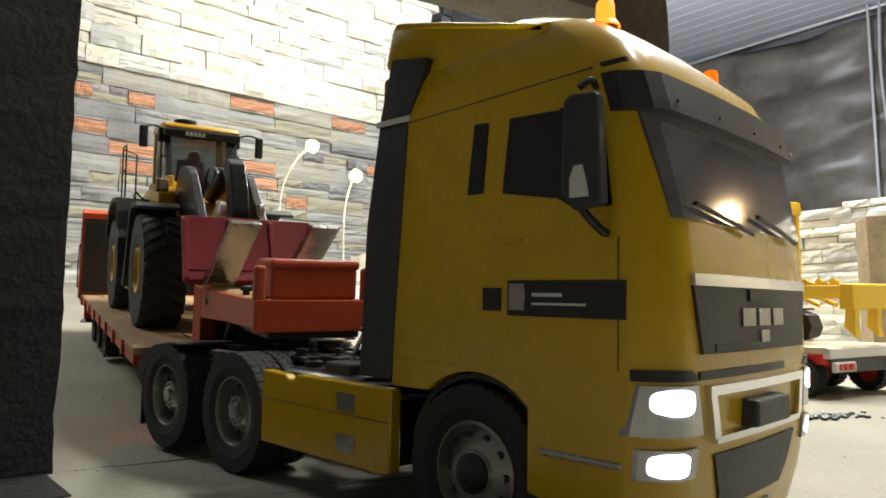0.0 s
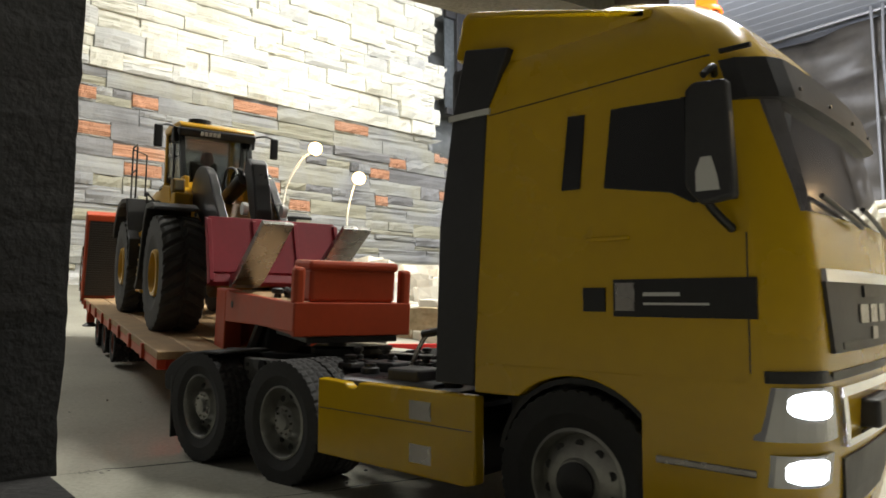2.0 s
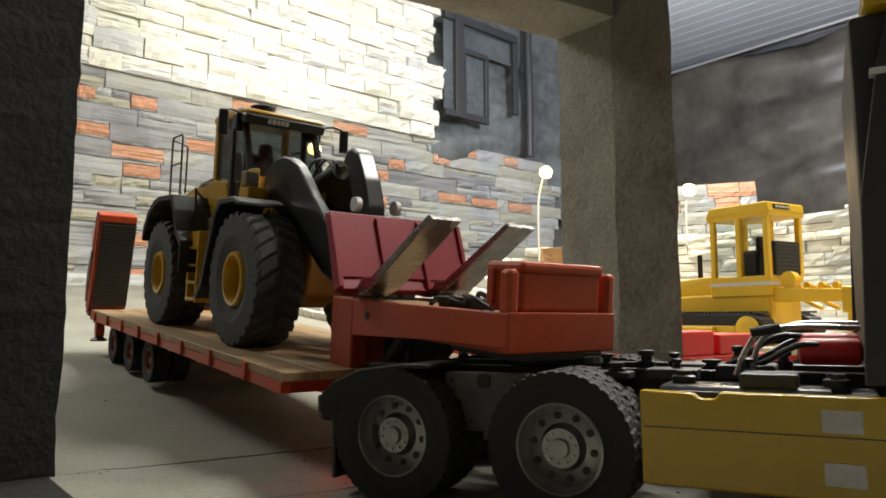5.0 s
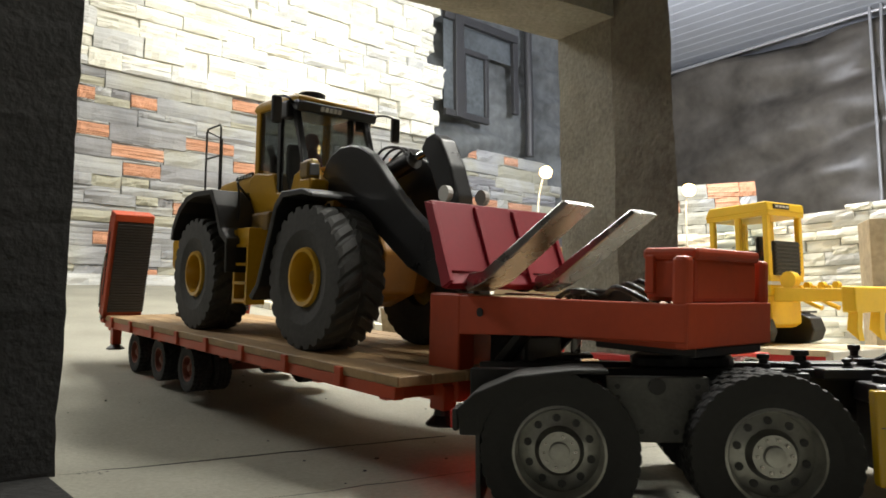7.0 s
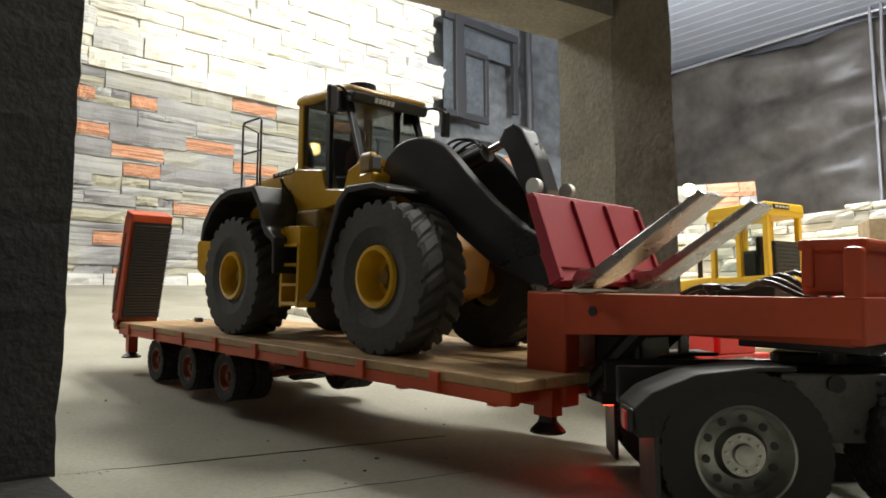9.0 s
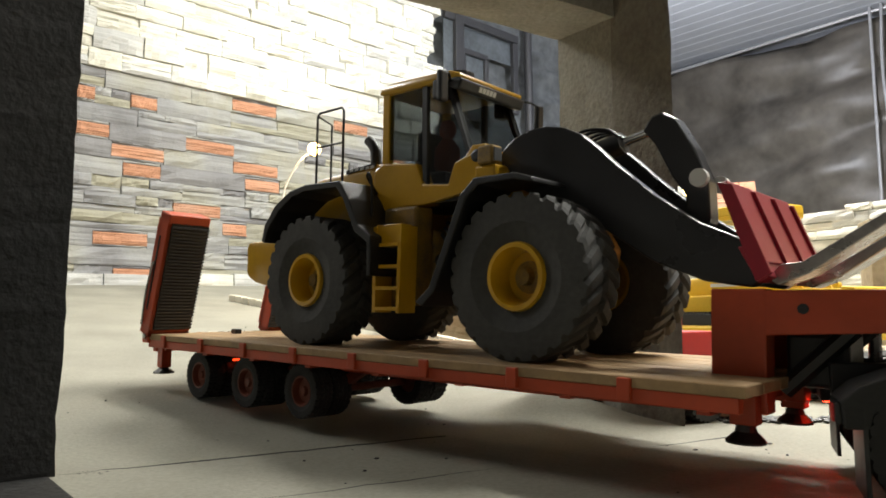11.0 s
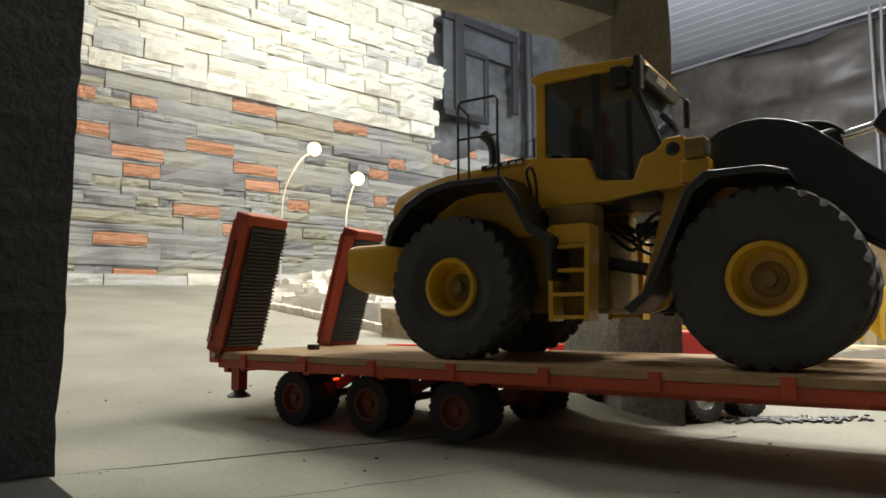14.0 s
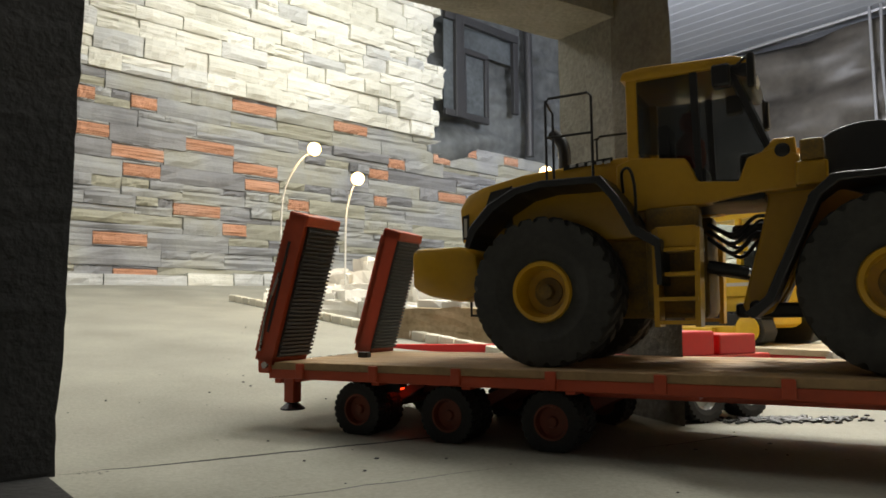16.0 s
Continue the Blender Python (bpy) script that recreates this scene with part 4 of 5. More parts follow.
        f = part("fog_light", patch(-86 if s < 0 else 63, -63 if s < 0 else 86, 54, 66, 1.2, 3, 8, 3), LENS, t, "fog light switched on")
        part("lamp", patch(-84 if s < 0 else 70, -70 if s < 0 else 84, 55.5, 64.5, 1.9, 2, 6, 8, rounding=4), HEADLIGHT, f)
        part("trim_edge", patch(-87 if s < 0 else 62, -62 if s < 0 else 87, 92.5, 97, 1.0, 2, 8, 2, y0t=-87 if s < 0 else 68, y1t=-68 if s < 0 else 87), BLACK, t)
        # side skirt with its steps
        k = part("side_skirt", prism([(151, 29), (151, 75), (176, 74), (179, 71.5), (186, 71.5), (189, 75), (277, 75), (277, 31), (270, 29)], s * 90, s * 82, 1.2), YELLOW, t)
        part("skirt_groove", box(153, 275, s * 90.12, s * 89, 57, 57.5), DARKGREY, k)
        part("step_recess", box(231, 247, s * 90.3, s * 89, 59, 69, 0), STEEL, k)
        part("step_recess", box(231, 247, s * 90.3, s * 89, 36, 46, 0), STEEL, k)
        part("front_skirt_trim", box(372, 412, s * 88.6, s * 86, 57, 60, 0.6), STEEL, t)
        # rear mudguards and lamps
        part("mud_flap", box(-43.5, -41, s * 87, s * 44, 13, 62, 0.6), BLACK, t)
        part("rear_mudguard", prism([(-52, 50), (-53, 64), (-44, 72), (-22, 81), (8, 84.5), (26, 84.5), (26, 82), (8, 82), (-14, 76), (-30, 67), (-38, 58), (-40, 50)], s * 87, s * 40, 1.2), RUBBER, t, "black rear mudguard")
        tl = part("tail_lamp", box(-56, -52.6, s * 86, s * 62, 52, 64, 1.5), BLACK, t)
        part("lens", box(-57, -55.8, s * 84, s * 74, 53.5, 62.5), RED_LENS, tl)
        # No real lens: downward strip added under the mudguard to redden the floor.
        part("lens", box(-50, -42, s * 66, s * 46, 49, 49.9), HIDDEN_RED_GLOW, tl)
        part("chassis_rail", box(-52, 285, s * 33, s * 24, 60, 81, 1), BLACK, t)
        sp = part("suspension_plate", prism([(26, 79), (80, 79), (80, 66), (69, 61), (69, 44), (37, 44), (37, 61), (26, 66)], s * 64, s * 56, 1), CAST, t, "cast grey suspension bracket")
        for x, z in ((32, 74), (74, 74), (32, 68), (74, 68), (44, 50), (62, 50)):
            part("bolt", lathe([(1.6, s * 63.8), (1.6, s * 65)], (x, 0, z), "y", 6), DARKGREY, sp)
        part("pivot", lathe([(4.5, s * 63.8), (4.5, s * 66)], (53, 0, 74), "y", 14), BLACK, sp)
        part("leaf_spring", prism([(8, 40), (53, 50), (98, 40), (98, 43), (53, 54), (8, 43)], s * 50, s * 42), DARKGREY, t)
        truck_wheel(t, 333, s * 77, s, True)
        for x in (0, 106):
            truck_wheel(t, x, s * 76, s)
            truck_wheel(t, x, s * 52, s)
    spoiler = part("roof_spoiler", prism([(257, 252), (262, 276), (267, 279), (300, 271), (340, 260), (372, 251), (372, 247), (300, 240), (276, 250)], -84, 84, 4), YELLOW, t, smooth=True)
    part("windscreen", patch(-75, 75, 158, 205, 0.9, 1, 24, 6, y0t=-80, y1t=80), SCREEN, t, "dark reflective windscreen with more reflections painted in as mottling")
    v = part("sun_visor", patch(-86, 86, 203, 220, 6, 3, 24, 4), DARKGREY, t, "dark sun visor with small lamps")
    for y in (-66, -28, 12, 52, 76):
        part("visor_lamp", lathe([(0.9, 0), (0.9, 1)], (front_x(y, 208, 6.5), y, 208), "x", 8), BLACK, v)
    for y0, y1 in ((-62, -8), (0, 54)):
        part("wiper", tube(curve_pts([(front_x(y0, 160, 2.5), y0, 165), (front_x(y0 + 20, 160, 3), y0 + 25, 161), (front_x(y1, 158, 3), y1, 156)]), 1.1), BLACK, t)
    g = part("grille", patch(-60, 60, 103, 131, 1.6, 2, 16, 4, y0t=-66, y1t=66), DARKGREY, t, "dark grey grille with a bright top strip")
    part("grille_strip", patch(-66, 66, 131, 136, 2.2, 2, 16, 2), CHROME, g)
    part("grille_grip", patch(-16, 16, 125, 130, 2.6, 1, 6, 2), BLACK, g)
    for y0, y1 in ((-24, -10), (-6, 8), (12, 26)):
        part("emblem_bar", patch(y0, y1, 114, 122, 2.4, 1, 3, 2), STEEL, g)
    part("emblem_bar", patch(-4, 6, 106.5, 112, 2.4, 1, 3, 2), STEEL, g)
    part("grille_slot", patch(-50, 50, 104, 107, 2.0, 1, 10, 2), BLACK, g)
    part("bumper_slot", patch(-62, 30, 92.5, 96, 0.9, 2, 12, 2), BLACK, t)
    fr = part("bumper_frame", patch(-56, 56, 86, 90, 2.5, 2, 12, 2), CHROME, t, "bright frame round the bumper opening")
    part("frame_side", patch(-52, -47, 68, 87, 2.4, 2, 3, 3, y0t=-56, y1t=-51), CHROME, fr)
    part("frame_side", patch(47, 52, 68, 87, 2.4, 2, 3, 3, y0t=51, y1t=56), CHROME, fr)
    part("frame_bottom", patch(-50, 50, 66, 69, 2.5, 2, 10, 2), CHROME, fr)
    part("coupling_box", box(front_x(0, 76) - 2, front_x(0, 76) + 7, -22, 18, 70, 82, 1.5), DARKGREY, t)
    part("bumper_mouth", patch(-36, 36, 36, 61, 0.9, 2, 10, 3, y0t=-48, y1t=48), BLACK, t)
    part("plate_panel", patch(-26, 26, 22, 30, 1.2, 1, 6, 2), LABEL, t)
    for y in (-58, 58):
        b = part("beacon", lathe([(7, 0), (6, 2.2), (4.6, 3), (4.2, 11), (3.4, 12.6), (1, 13)], (386, y, 252 if y < 0 else 247), "z", 18), AMBER if y < 0 else AMBER_DIM, t, "glowing orange roof beacon", smooth=True)
        part("beacon_base", lathe([(6, -4), (6, 0.5)], (386, y, 252 if y < 0 else 247), "z", 18), BLACK, b)
    # chassis, coupling and clutter behind the cab
    part("cross_member", box(-40, -34, -33, 33, 56, 72), BLACK, t)
    part("cross_member", box(225, 262, -60, 60, 40, 68, 2), BLACK, t)
    part("fuel_tank", box(160, 270, -80, -40, 30, 68, 5), BLACK, t)
    part("fuel_tank", box(160, 270, 40, 80, 30, 68, 5), BLACK, t)
    part("catwalk", box(165, 255, -78, 78, 70.5, 74, 0.8), DARKGREY, t)
    part("air_tank", lathe([(3, -1), (6.5, 0.5), (7, 2), (7, 26), (6.5, 27.5), (3, 29)], (222, -34, 92), "x", 16), RED, t, "small dark red air tank", smooth=True)
    part("air_tank", lathe([(3, -1), (6.5, 0.5), (7, 2), (7, 26), (6.5, 27.5), (3, 29)], (222, -12, 94), "x", 16), RED, t, smooth=True)
    for y in (-62, 62):
        part("tank_top", shift(prism([(-17, 66), (-16, 73), (-12, 76.5), (12, 76.5), (16, 73), (17, 66)], 158, 236, 1.5, axis="x"), (0, y, 0)), BOOM, t, "glossy dark tank top", smooth=True)
    for x, y, r, h in ((118, -28, 4, 11), (128, -44, 5, 7), (140, -22, 5.5, 13), (150, 10, 4, 10), (160, -36, 3, 9), (176, -18, 6, 8), (186, 20, 4, 14), (196, -40, 4.5, 10), (212, 6, 5, 12)):
        part("valve", lathe([(r, 0), (r, h * 0.5), (r * 0.6, h * 0.55), (r * 0.6, h * 0.75), (r * 0.9, h * 0.8), (r * 0.9, h), (1, h + 0.6)], (x, y, 78), "z", 12), BLACK, t, smooth=True)
    for x0, x1, y0, y1, z in ((112, 136, -50, -34, 80), (144, 172, -46, -26, 82), (180, 210, -34, -8, 84), (150, 190, 0, 26, 82)):
        part("chassis_plate", box(x0, x1, y0, y1, 76, z, 1), DARKGREY, t)
    part("air_pipe", tube(curve_pts([(250, -40, 104), (226, -44, 105), (206, -46, 103), (198, -48, 94), (192, -50, 80)]), 1.5), STEEL, t, "bent bright metal air pipe")
    part("air_pipe", tube(curve_pts([(250, -24, 106), (222, -26, 106), (204, -30, 98), (198, -30, 80)]), 1.5), STEEL, t)
    part("pipe_grip", tube([(214, -45, 104.5), (200, -47, 102)], 2.6, n=10), BLACK, t)
    part("battery_box", box(196, 222, -74, -52, 75, 83, 1.5), DARKGREY, t)
    for x in (168, 204, 238):
        part("filler_cap", lathe([(6, 0), (6, 6), (4, 7), (4, 9), (1, 9.4)], (x, -62 + (x % 7) * 4, 74), "z", 14), BLACK, t, smooth=True)
    part("engine_block", box(262, 300, -45, 45, 45, 92, 4), BLACK, t)
    part("cab_floor", box(285, 425, -70, 70, 60, 93), BLACK, t)
    fw = part("fifth_wheel", lathe([(4, 0), (30, 0), (31, 2), (31, 6), (28, 8), (2, 8)], (77, 0, 80), "z", 28), BLACK, t, "black coupling plate")
    part("coupling_mount", box(48, 106, -26, 26, 70, 79, 2), BLACK, fw)
    for x in (0, 106, 333):
        part("axle", tube([(x, -70, 41.5), (x, 70, 41.5)], 6), BLACK, t)
    hose = [((246, -30, 90), (225, -40, 96), (205, -30, 86)), ((246, -10, 90), (215, -16, 100), (190, -22, 86)), ((246, 20, 92), (222, 26, 97), (200, 10, 86))]
    for a in hose:
        part("air_hose", tube(curve_pts([a[0], a[1], a[2], (a[2][0] - 20, a[2][1], 77)]), 1.6), BLACK, t)
    part("cab_back", box(252, 276, -80, 80, 84, 250, 3), DARKGREY, t)
    return t


TRUCK = tractor()


# ---- the low-loader trailer; origin on the ground under its rearmost axle ----
def trailer():
    t = thing("low_loader_trailer", "orange-red model low-loader trailer with a plank deck and raised ramps", "trailer")
    ys = np.linspace(-105, 105, 8)
    for a, b in zip(ys, ys[1:]):
        part("deck_plank", box(-99, 604, a + 0.5, b - 0.5, 62, 69, 0.7, seg=1), WOOD, t)
    for s in (-1, 1):
        part("side_beam", box(-96, 600, s * 104, s * 96, 53, 62, 0.8), ORANGE, t)
        part("main_beam", prism([(-78, 61), (590, 61), (590, 46), (420, 44), (210, 44), (190, 48), (-60, 48), (-78, 54)], s * 55, s * 44, 0.8), ORANGE, t)
        for x in range(-60, 580, 84):
            part("stake_bracket", box(x, x + 9, s * 107, s * 103, 54, 68, 0.8), ORANGE, t)
        # rear support
        part("rear_leg", prism([(-80, 62), (-68, 62), (-68, 30), (-80, 30)], s * 100, s * 88, 0.8), ORANGE, t)
        part("rear_stay", prism([(-68, 52), (-10, 56), (-10, 61), (-68, 61)], s * 96, s * 92), ORANGE, t)
        part("rear_foot", lathe([(12, 0), (12, 1.5), (6, 6), (5, 9)], (-74, s * 94, 23), "z", 14), BLACK, t)
        # front support leg
        part("front_leg", box(577, 593, s * 56, s * 44, 40, 58, 1), ORANGE, t)
        part("front_foot", lathe([(12, 0), (12, 1.5), (6.5, 7), (5.5, 13)], (585, s * 50, 29), "z", 14), BLACK, t)
        # gooseneck
        part("neck_post", box(563, 597, s * 47, s * 31, 46, 123, 1.5), ORANGE, t)
        b = part("neck_beam", prism([(590, 122), (774, 123.5), (774, 103), (690, 100), (640, 97), (590, 94)], s * 46.5, s * 40, 0.8), ORANGE, t)
        part("beam_hole", lathe([(3.2, -0.4), (3.2, 0.5)], (618, s * 46.6, 111), "y", 14), BLACK, b)
        part("front_post", box(765, 774, s * 46.5, s * 38, 122, 149, 2.5), ORANGE, t)
    part("neck_front", box(768, 775, -46, 46, 100, 124, 0.8), ORANGE, t)
    part("neck_plate", box(660, 768, -40, 40, 99, 103), ORANGE, t)
    part("neck_floor", box(575, 745, -40, 40, 118, 122, 0.5), WOOD, t)
    part("neck_panel", box(570, 578, -31, 31, 50, 120), ORANGE, t)
    part("cylinder", tube([(600, -24, 60), (640, -24, 100)], 6), BLACK, t)
    part("cylinder", tube([(600, 24, 60), (640, 24, 100)], 6), BLACK, t)
    # Black block added in the neck's open gap to stand for its shadow.
    part("power_pack", box(600, 636, -20, 20, 62, 96, 3), BLACK, t)
    part("cylinder", tube([(640, 30, 52), (640, 30, 98)], 4), STEEL, t)
    part("king_pin", lathe([(7, 0), (7, 14)], (745, 0, 86), "z", 16), BLACK, t)
    part("rub_plate", box(708, 774, -36, 36, 95, 100, 1), BLACK, t)
    tb = part("tool_box", box(741, 772, -34, 34, 124, 148, 2.5), ORANGE, t, "orange-red lidded tool box")
    part("lid", box(739.5, 773.5, -35.5, 35.5, 147, 154, 2.5), ORANGE, tb)
    part("clasp", box(742, 748, -36.5, -33, 128, 150, 1), ORANGE, tb)
    for k, y in enumerate((-28, -18, -6, 14)):
        part("hose", tube(curve_pts([(740, y, 123), (722, y - 6, 131 + k * 2), (700, y + 8, 125), (684, y, 128), (668, y + 4, 123)]), 1.7), BLACK, t)
    part("valve", lathe([(3, 0), (3, 3), (5, 4), (5, 7), (2, 8)], (690, -30, 122), "z", 12), BLACK, t)
    part("valve_block", box(676, 722, -20, 8, 122, 129, 1), DARKGREY, t)
    for x in range(-70, 580, 92):
        part("cross_beam", box(x, x + 8, -98, 98, 50, 61), ORANGE, t)
    part("rear_beam", box(-92, -84, -100, 100, 48, 62, 1), ORANGE, t)
    part("hinge_bar", tube([(-97, -110, 66), (-97, 110, 66)], 3.4, n=10), STEEL, t)
    for x in (0, 95, 190):
        part("axle", tube([(x, -80, 25), (x, 80, 25)], 4), RIM_RED, t)
        for s in (-1, 1):
            part("trailing_arm", prism([(x - 4, 20), (x + 4, 20), (x + 50, 46), (x + 50, 54), (x - 4, 30)], s * 52, s * 46), RIM_RED, t)
            for y in (81, 58):
                w = part("wheel", tyre_bm(26, 20, 14, 26, 1.4, n=36), RUBBER, t)
                w.location = (x * MM, s * y * MM, 0.026)
                part("rim", lathe([(1, -4 * s), (14.5, -4 * s), (14.5, 9 * s), (13, 9 * s), (11.5, 3 * s), (5, 4 * s), (4, 7 * s), (1, 7.4 * s)], (0, 0, 0), "y", 24), RIM_RED, w, smooth=True)
                SPIN.append((w, Vector(w.location), 0.026, "trailer"))
    for s in (-1, 1):
        y0, y1 = (s * 109, s * 57)
        lean = Matrix.Translation((-110, 0, 72)) @ Matrix.Rotation(radians(17), 4, "Y")

        def leaned(bm):
            bmesh.ops.transform(bm, matrix=lean, verts=bm.verts[:])
            return bm
        r = part("ramp", leaned(box(0, 22, y0, y0 - s * 7, 0, 150, 1)), ORANGE, t, "raised loading ramp with dark ribbed face")
        part("ramp_side", leaned(box(0, 22, y1, y1 + s * 7, 0, 150, 1)), ORANGE, r)
        part("ramp_end", leaned(box(0, 24, y0, y1, 140, 151, 1.5)), ORANGE, r)
        part("ramp_end", leaned(box(0, 22, y0, y1, 0, 8, 1)), ORANGE, r)
        part("ramp_back", leaned(box(-2, 6, y0, y1, 8, 142)), ORANGE, r)
        part("ramp_slot", leaned(box(7, 10, y0 - s * 0, y0 + s * 0.6, 30, 122)), BLACK, r)
        part("ramp_plate", leaned(box(19, 24, y0 - s * 5, y1 + s * 0.5, 9, 140)), BLACK, r, "dark plate")
        for k in range(32):
            part("rib", leaned(box(23.5, 26.5, y0 - s * 4, y1 + s * 0.2, 11 + k * 4, 13 + k * 4)), DARKGREY, r)
        for k in range(24):
            part("tooth", leaned(box(-3.0, -1.5, y0, y0 - s * 5, 22 + k * 4.6, 24.4 + k * 4.6)), RIM_RED, r)
        part("hinge", box(-108, -92, y0 - s * 2, y0 - s * 14, 58, 74, 2), ORANGE, r)
        part("hinge", box(-108, -92, y1 + s * 2, y1 + s * 14, 58, 74, 2), ORANGE, r)
        part("chain", leaned(tube(curve_pts([(6, y0 + s * 1.5, 90), (3, y0 + s * 2.5, 50), (5, y0 + s * 1.5, 10)]), 1.3)), STEEL, r)
    # Added lamp that reddens the floor between the wheels; the lip hides it.
    part("marker_lamp", box(22, 32, -66, -58, 43, 45), UNDERDECK_GLOW, t, "small red lamp added under the deck, hidden from view")
    part("lamp_bracket", box(20, 34, -70, -56, 45.2, 50), BLACK, t)
    part("lamp_lip", box(20, 34, -70, -68, 41, 45.4), BLACK, t)
    part("wedge", box(-48, -36, -22, -14, 69, 75, 1), BLACK, t)
    return t


TRAILER_THING = trailer()


# ---- the wheel loader on the trailer, drawn in the trailer's frame ----
def loader():
    t = thing("wheel_loader", "yellow model wheel loader with a red pallet fork on the trailer", "wheel loader")
    # rear: engine hood and counterweight
    part("engine_hood", prism([(86, 180), (84, 214), (92, 227), (108, 233), (150, 241), (245, 247), (262, 244), (262, 176), (120, 170)], -40, 40, 5), LOADER_YELLOW, t, smooth=True)
    part("counterweight", prism([(62, 130), (44, 138), (43, 172), (48, 176), (96, 176), (112, 168), (118, 132), (96, 124)], -62, 62, 5), LOADER_YELLOW, t, smooth=True)
    part("rear_grille", box(82.5, 86, -30, 30, 182, 212, 1), DARKGREY, t)
    for s in (-1, 1):
        part("hood_vent", prism([(112, 212), (118, 227), (140, 231), (140, 214)], s * 40.8, s * 39), BLACK, t)
        part("hood_vent", prism([(110, 192), (112, 209), (140, 211), (140, 192)], s * 40.8, s * 39), BLACK, t)
        part("hood_badge", prism([(190, 240), (234, 244), (234, 247), (190, 244)], s * 40.8, s * 39), BLACK, t)
        for x in (196, 204, 212, 220, 227):
            part("badge_bar", prism([(x, 241.6), (x + 5, 242.2), (x + 5, 244.8), (x, 244.2)], s * 41.2, s * 40.5), LABEL, t)
        part("rear_badge", prism([(88, 184), (88, 206), (95, 208), (95, 184)], s * 40.9, s * 39), BLACK, t)
        part("badge_bar", prism([(90, 186), (90, 204), (93, 204), (93, 186)], s * 41.3, s * 40.5), LABEL, t)
        f = [(113, 172), (118, 189), (136, 208), (160, 220), (185, 224), (236, 223), (250, 205), (264, 180), (281, 169), (281, 134), (277, 134), (276, 164), (259, 174), (243, 204), (232, 217), (186, 218), (164, 214), (142, 202), (124, 184), (118, 170)]
        part("rear_fender", prism(f, s * 88, s * 42, 1.2), BLACK, t, "black curved rear fender")
        g = [(337, 112), (352, 124), (384, 196), (398, 208), (436, 208), (452, 203), (453, 199), (436, 203), (402, 202), (390, 193), (358, 121), (344, 108)]
        part("front_fender", prism(g, s * 88, s * 42, 1.2), BLACK, t, "black front fender")
        # cab sides
        part("cab_window", prism([(257, 308), (257, 246), (298, 240), (301, 232), (301, 308)], s * 43.6, s * 42.4), TINTED, t, "dark cab side glass")
        part("cab_window", prism([(306, 308), (306, 219), (333, 216), (338, 232), (354, 238), (334, 300), (322, 308)], s * 43.6, s * 42.4), SMOKE_GLASS, t)
        part("cab_post", prism([(248, 316), (248, 238), (257, 238), (257, 316)], s * 45, s * 38, 1), LOADER_YELLOW, t)
        part("cab_post", prism([(300, 312), (302, 222), (307, 218), (306, 312)], s * 44.6, s * 40), BLACK, t)
        part("cab_post", prism([(328, 312), (336, 300), (360, 236), (356, 236), (331, 300), (322, 312)], s * 44.6, s * 38), BLACK, t)
        part("cab_base", prism([(238, 197), (238, 238), (252, 243), (295, 238), (304, 218), (334, 215), (341, 233), (362, 240), (394, 222), (392, 206), (350, 205), (306, 199)], s * 46, s * 30, 1.5), LOADER_YELLOW, t)
        fp = part("front_plate", prism([(352, 222), (360, 240), (396, 240), (398, 215), (386, 192), (364, 132), (352, 112), (336, 107), (331, 118), (345, 168), (353, 199)], s * 30, s * 20, 1.5), LOADER_YELLOW, t, "broad yellow hinge plate")
        for x, z, r in ((370, 230, 6), (341, 117, 5), (384, 200, 3)):
            part("pin", lathe([(r, s * 30), (r, s * 31.5), (r * 0.55, s * 32.5)], (x, 0, z), "y", 16), BLACK, fp)
        part("steering_cylinder", tube([(306, s * 26, 150), (336, s * 24, 144)], 5.5, n=12), BLACK, t, smooth=True)
        part("cylinder_rod", tube([(334, s * 24, 144), (358, s * 23, 140)], 2.6, n=10), CHROME, t, smooth=True)
        for k in range(3):
            part("hydraulic_hose", tube(curve_pts([(306, s * (14 + 4 * k), 186 - 6 * k), (326, s * (20 + 3 * k), 176 - 8 * k), (344, s * (18 + 3 * k), 190 - 7 * k), (362, s * 16, 184 - 6 * k)]), 1.7), BLACK, t)
        hl = part("head_lamp", box(378, 394, s * 60, s * 46, 224, 240, 2), DUSTY_SHADED_YELLOW, t, "boxy amber work lamp")
        part("lens", box(393.6, 395, s * 58, s * 48, 226.5, 237.5, 0.5), LENS, hl)
        part("lamp_bracket", box(374, 396, s * 58, s * 40, 206, 224, 2), LOADER_YELLOW, t)
        part("wing_mirror", box(346, 352, s * 76, s * 66, 280, 307, 2), BLACK, t)
        part("mirror_arm", tube(curve_pts([(334, s * 44, 306), (344, s * 58, 309), (349, s * 71, 306)]), 1.2), BLACK, t)
        part("roof_lamp", box(318, 332, s * 51, s * 38, 292, 310, 2), BLACK, t)
        # rails and ladder
        rail = part("handrail", tube([(187, s * 76, 224), (187, s * 76, 292), (190, s * 76, 296), (224, s * 76, 296), (227, s * 76, 293), (227, s * 76, 224)], 1.2), BLACK, t, "thin black tube handrail")
        part("rail_bar", tube([(187, s * 76, 262), (227, s * 76, 262)], 1.1), BLACK, rail)
        part("rail_bar", tube([(187, s * 76, 294), (187, s * 58, 288), (187, s * 58, 230)], 1.1), BLACK, rail)
        part("grab_rail", tube(curve_pts([(244, s * 47, 214), (247, s * 62, 228), (254, s * 66, 230), (258, s * 66, 214), (258, s * 66, 178)]), 1.3), BLACK, t)
        lad = part("ladder_side", prism([(272, 178), (276, 178), (276, 102), (272, 102)], s * 76, s * 56), LOADER_YELLOW, t, "yellow access ladder")
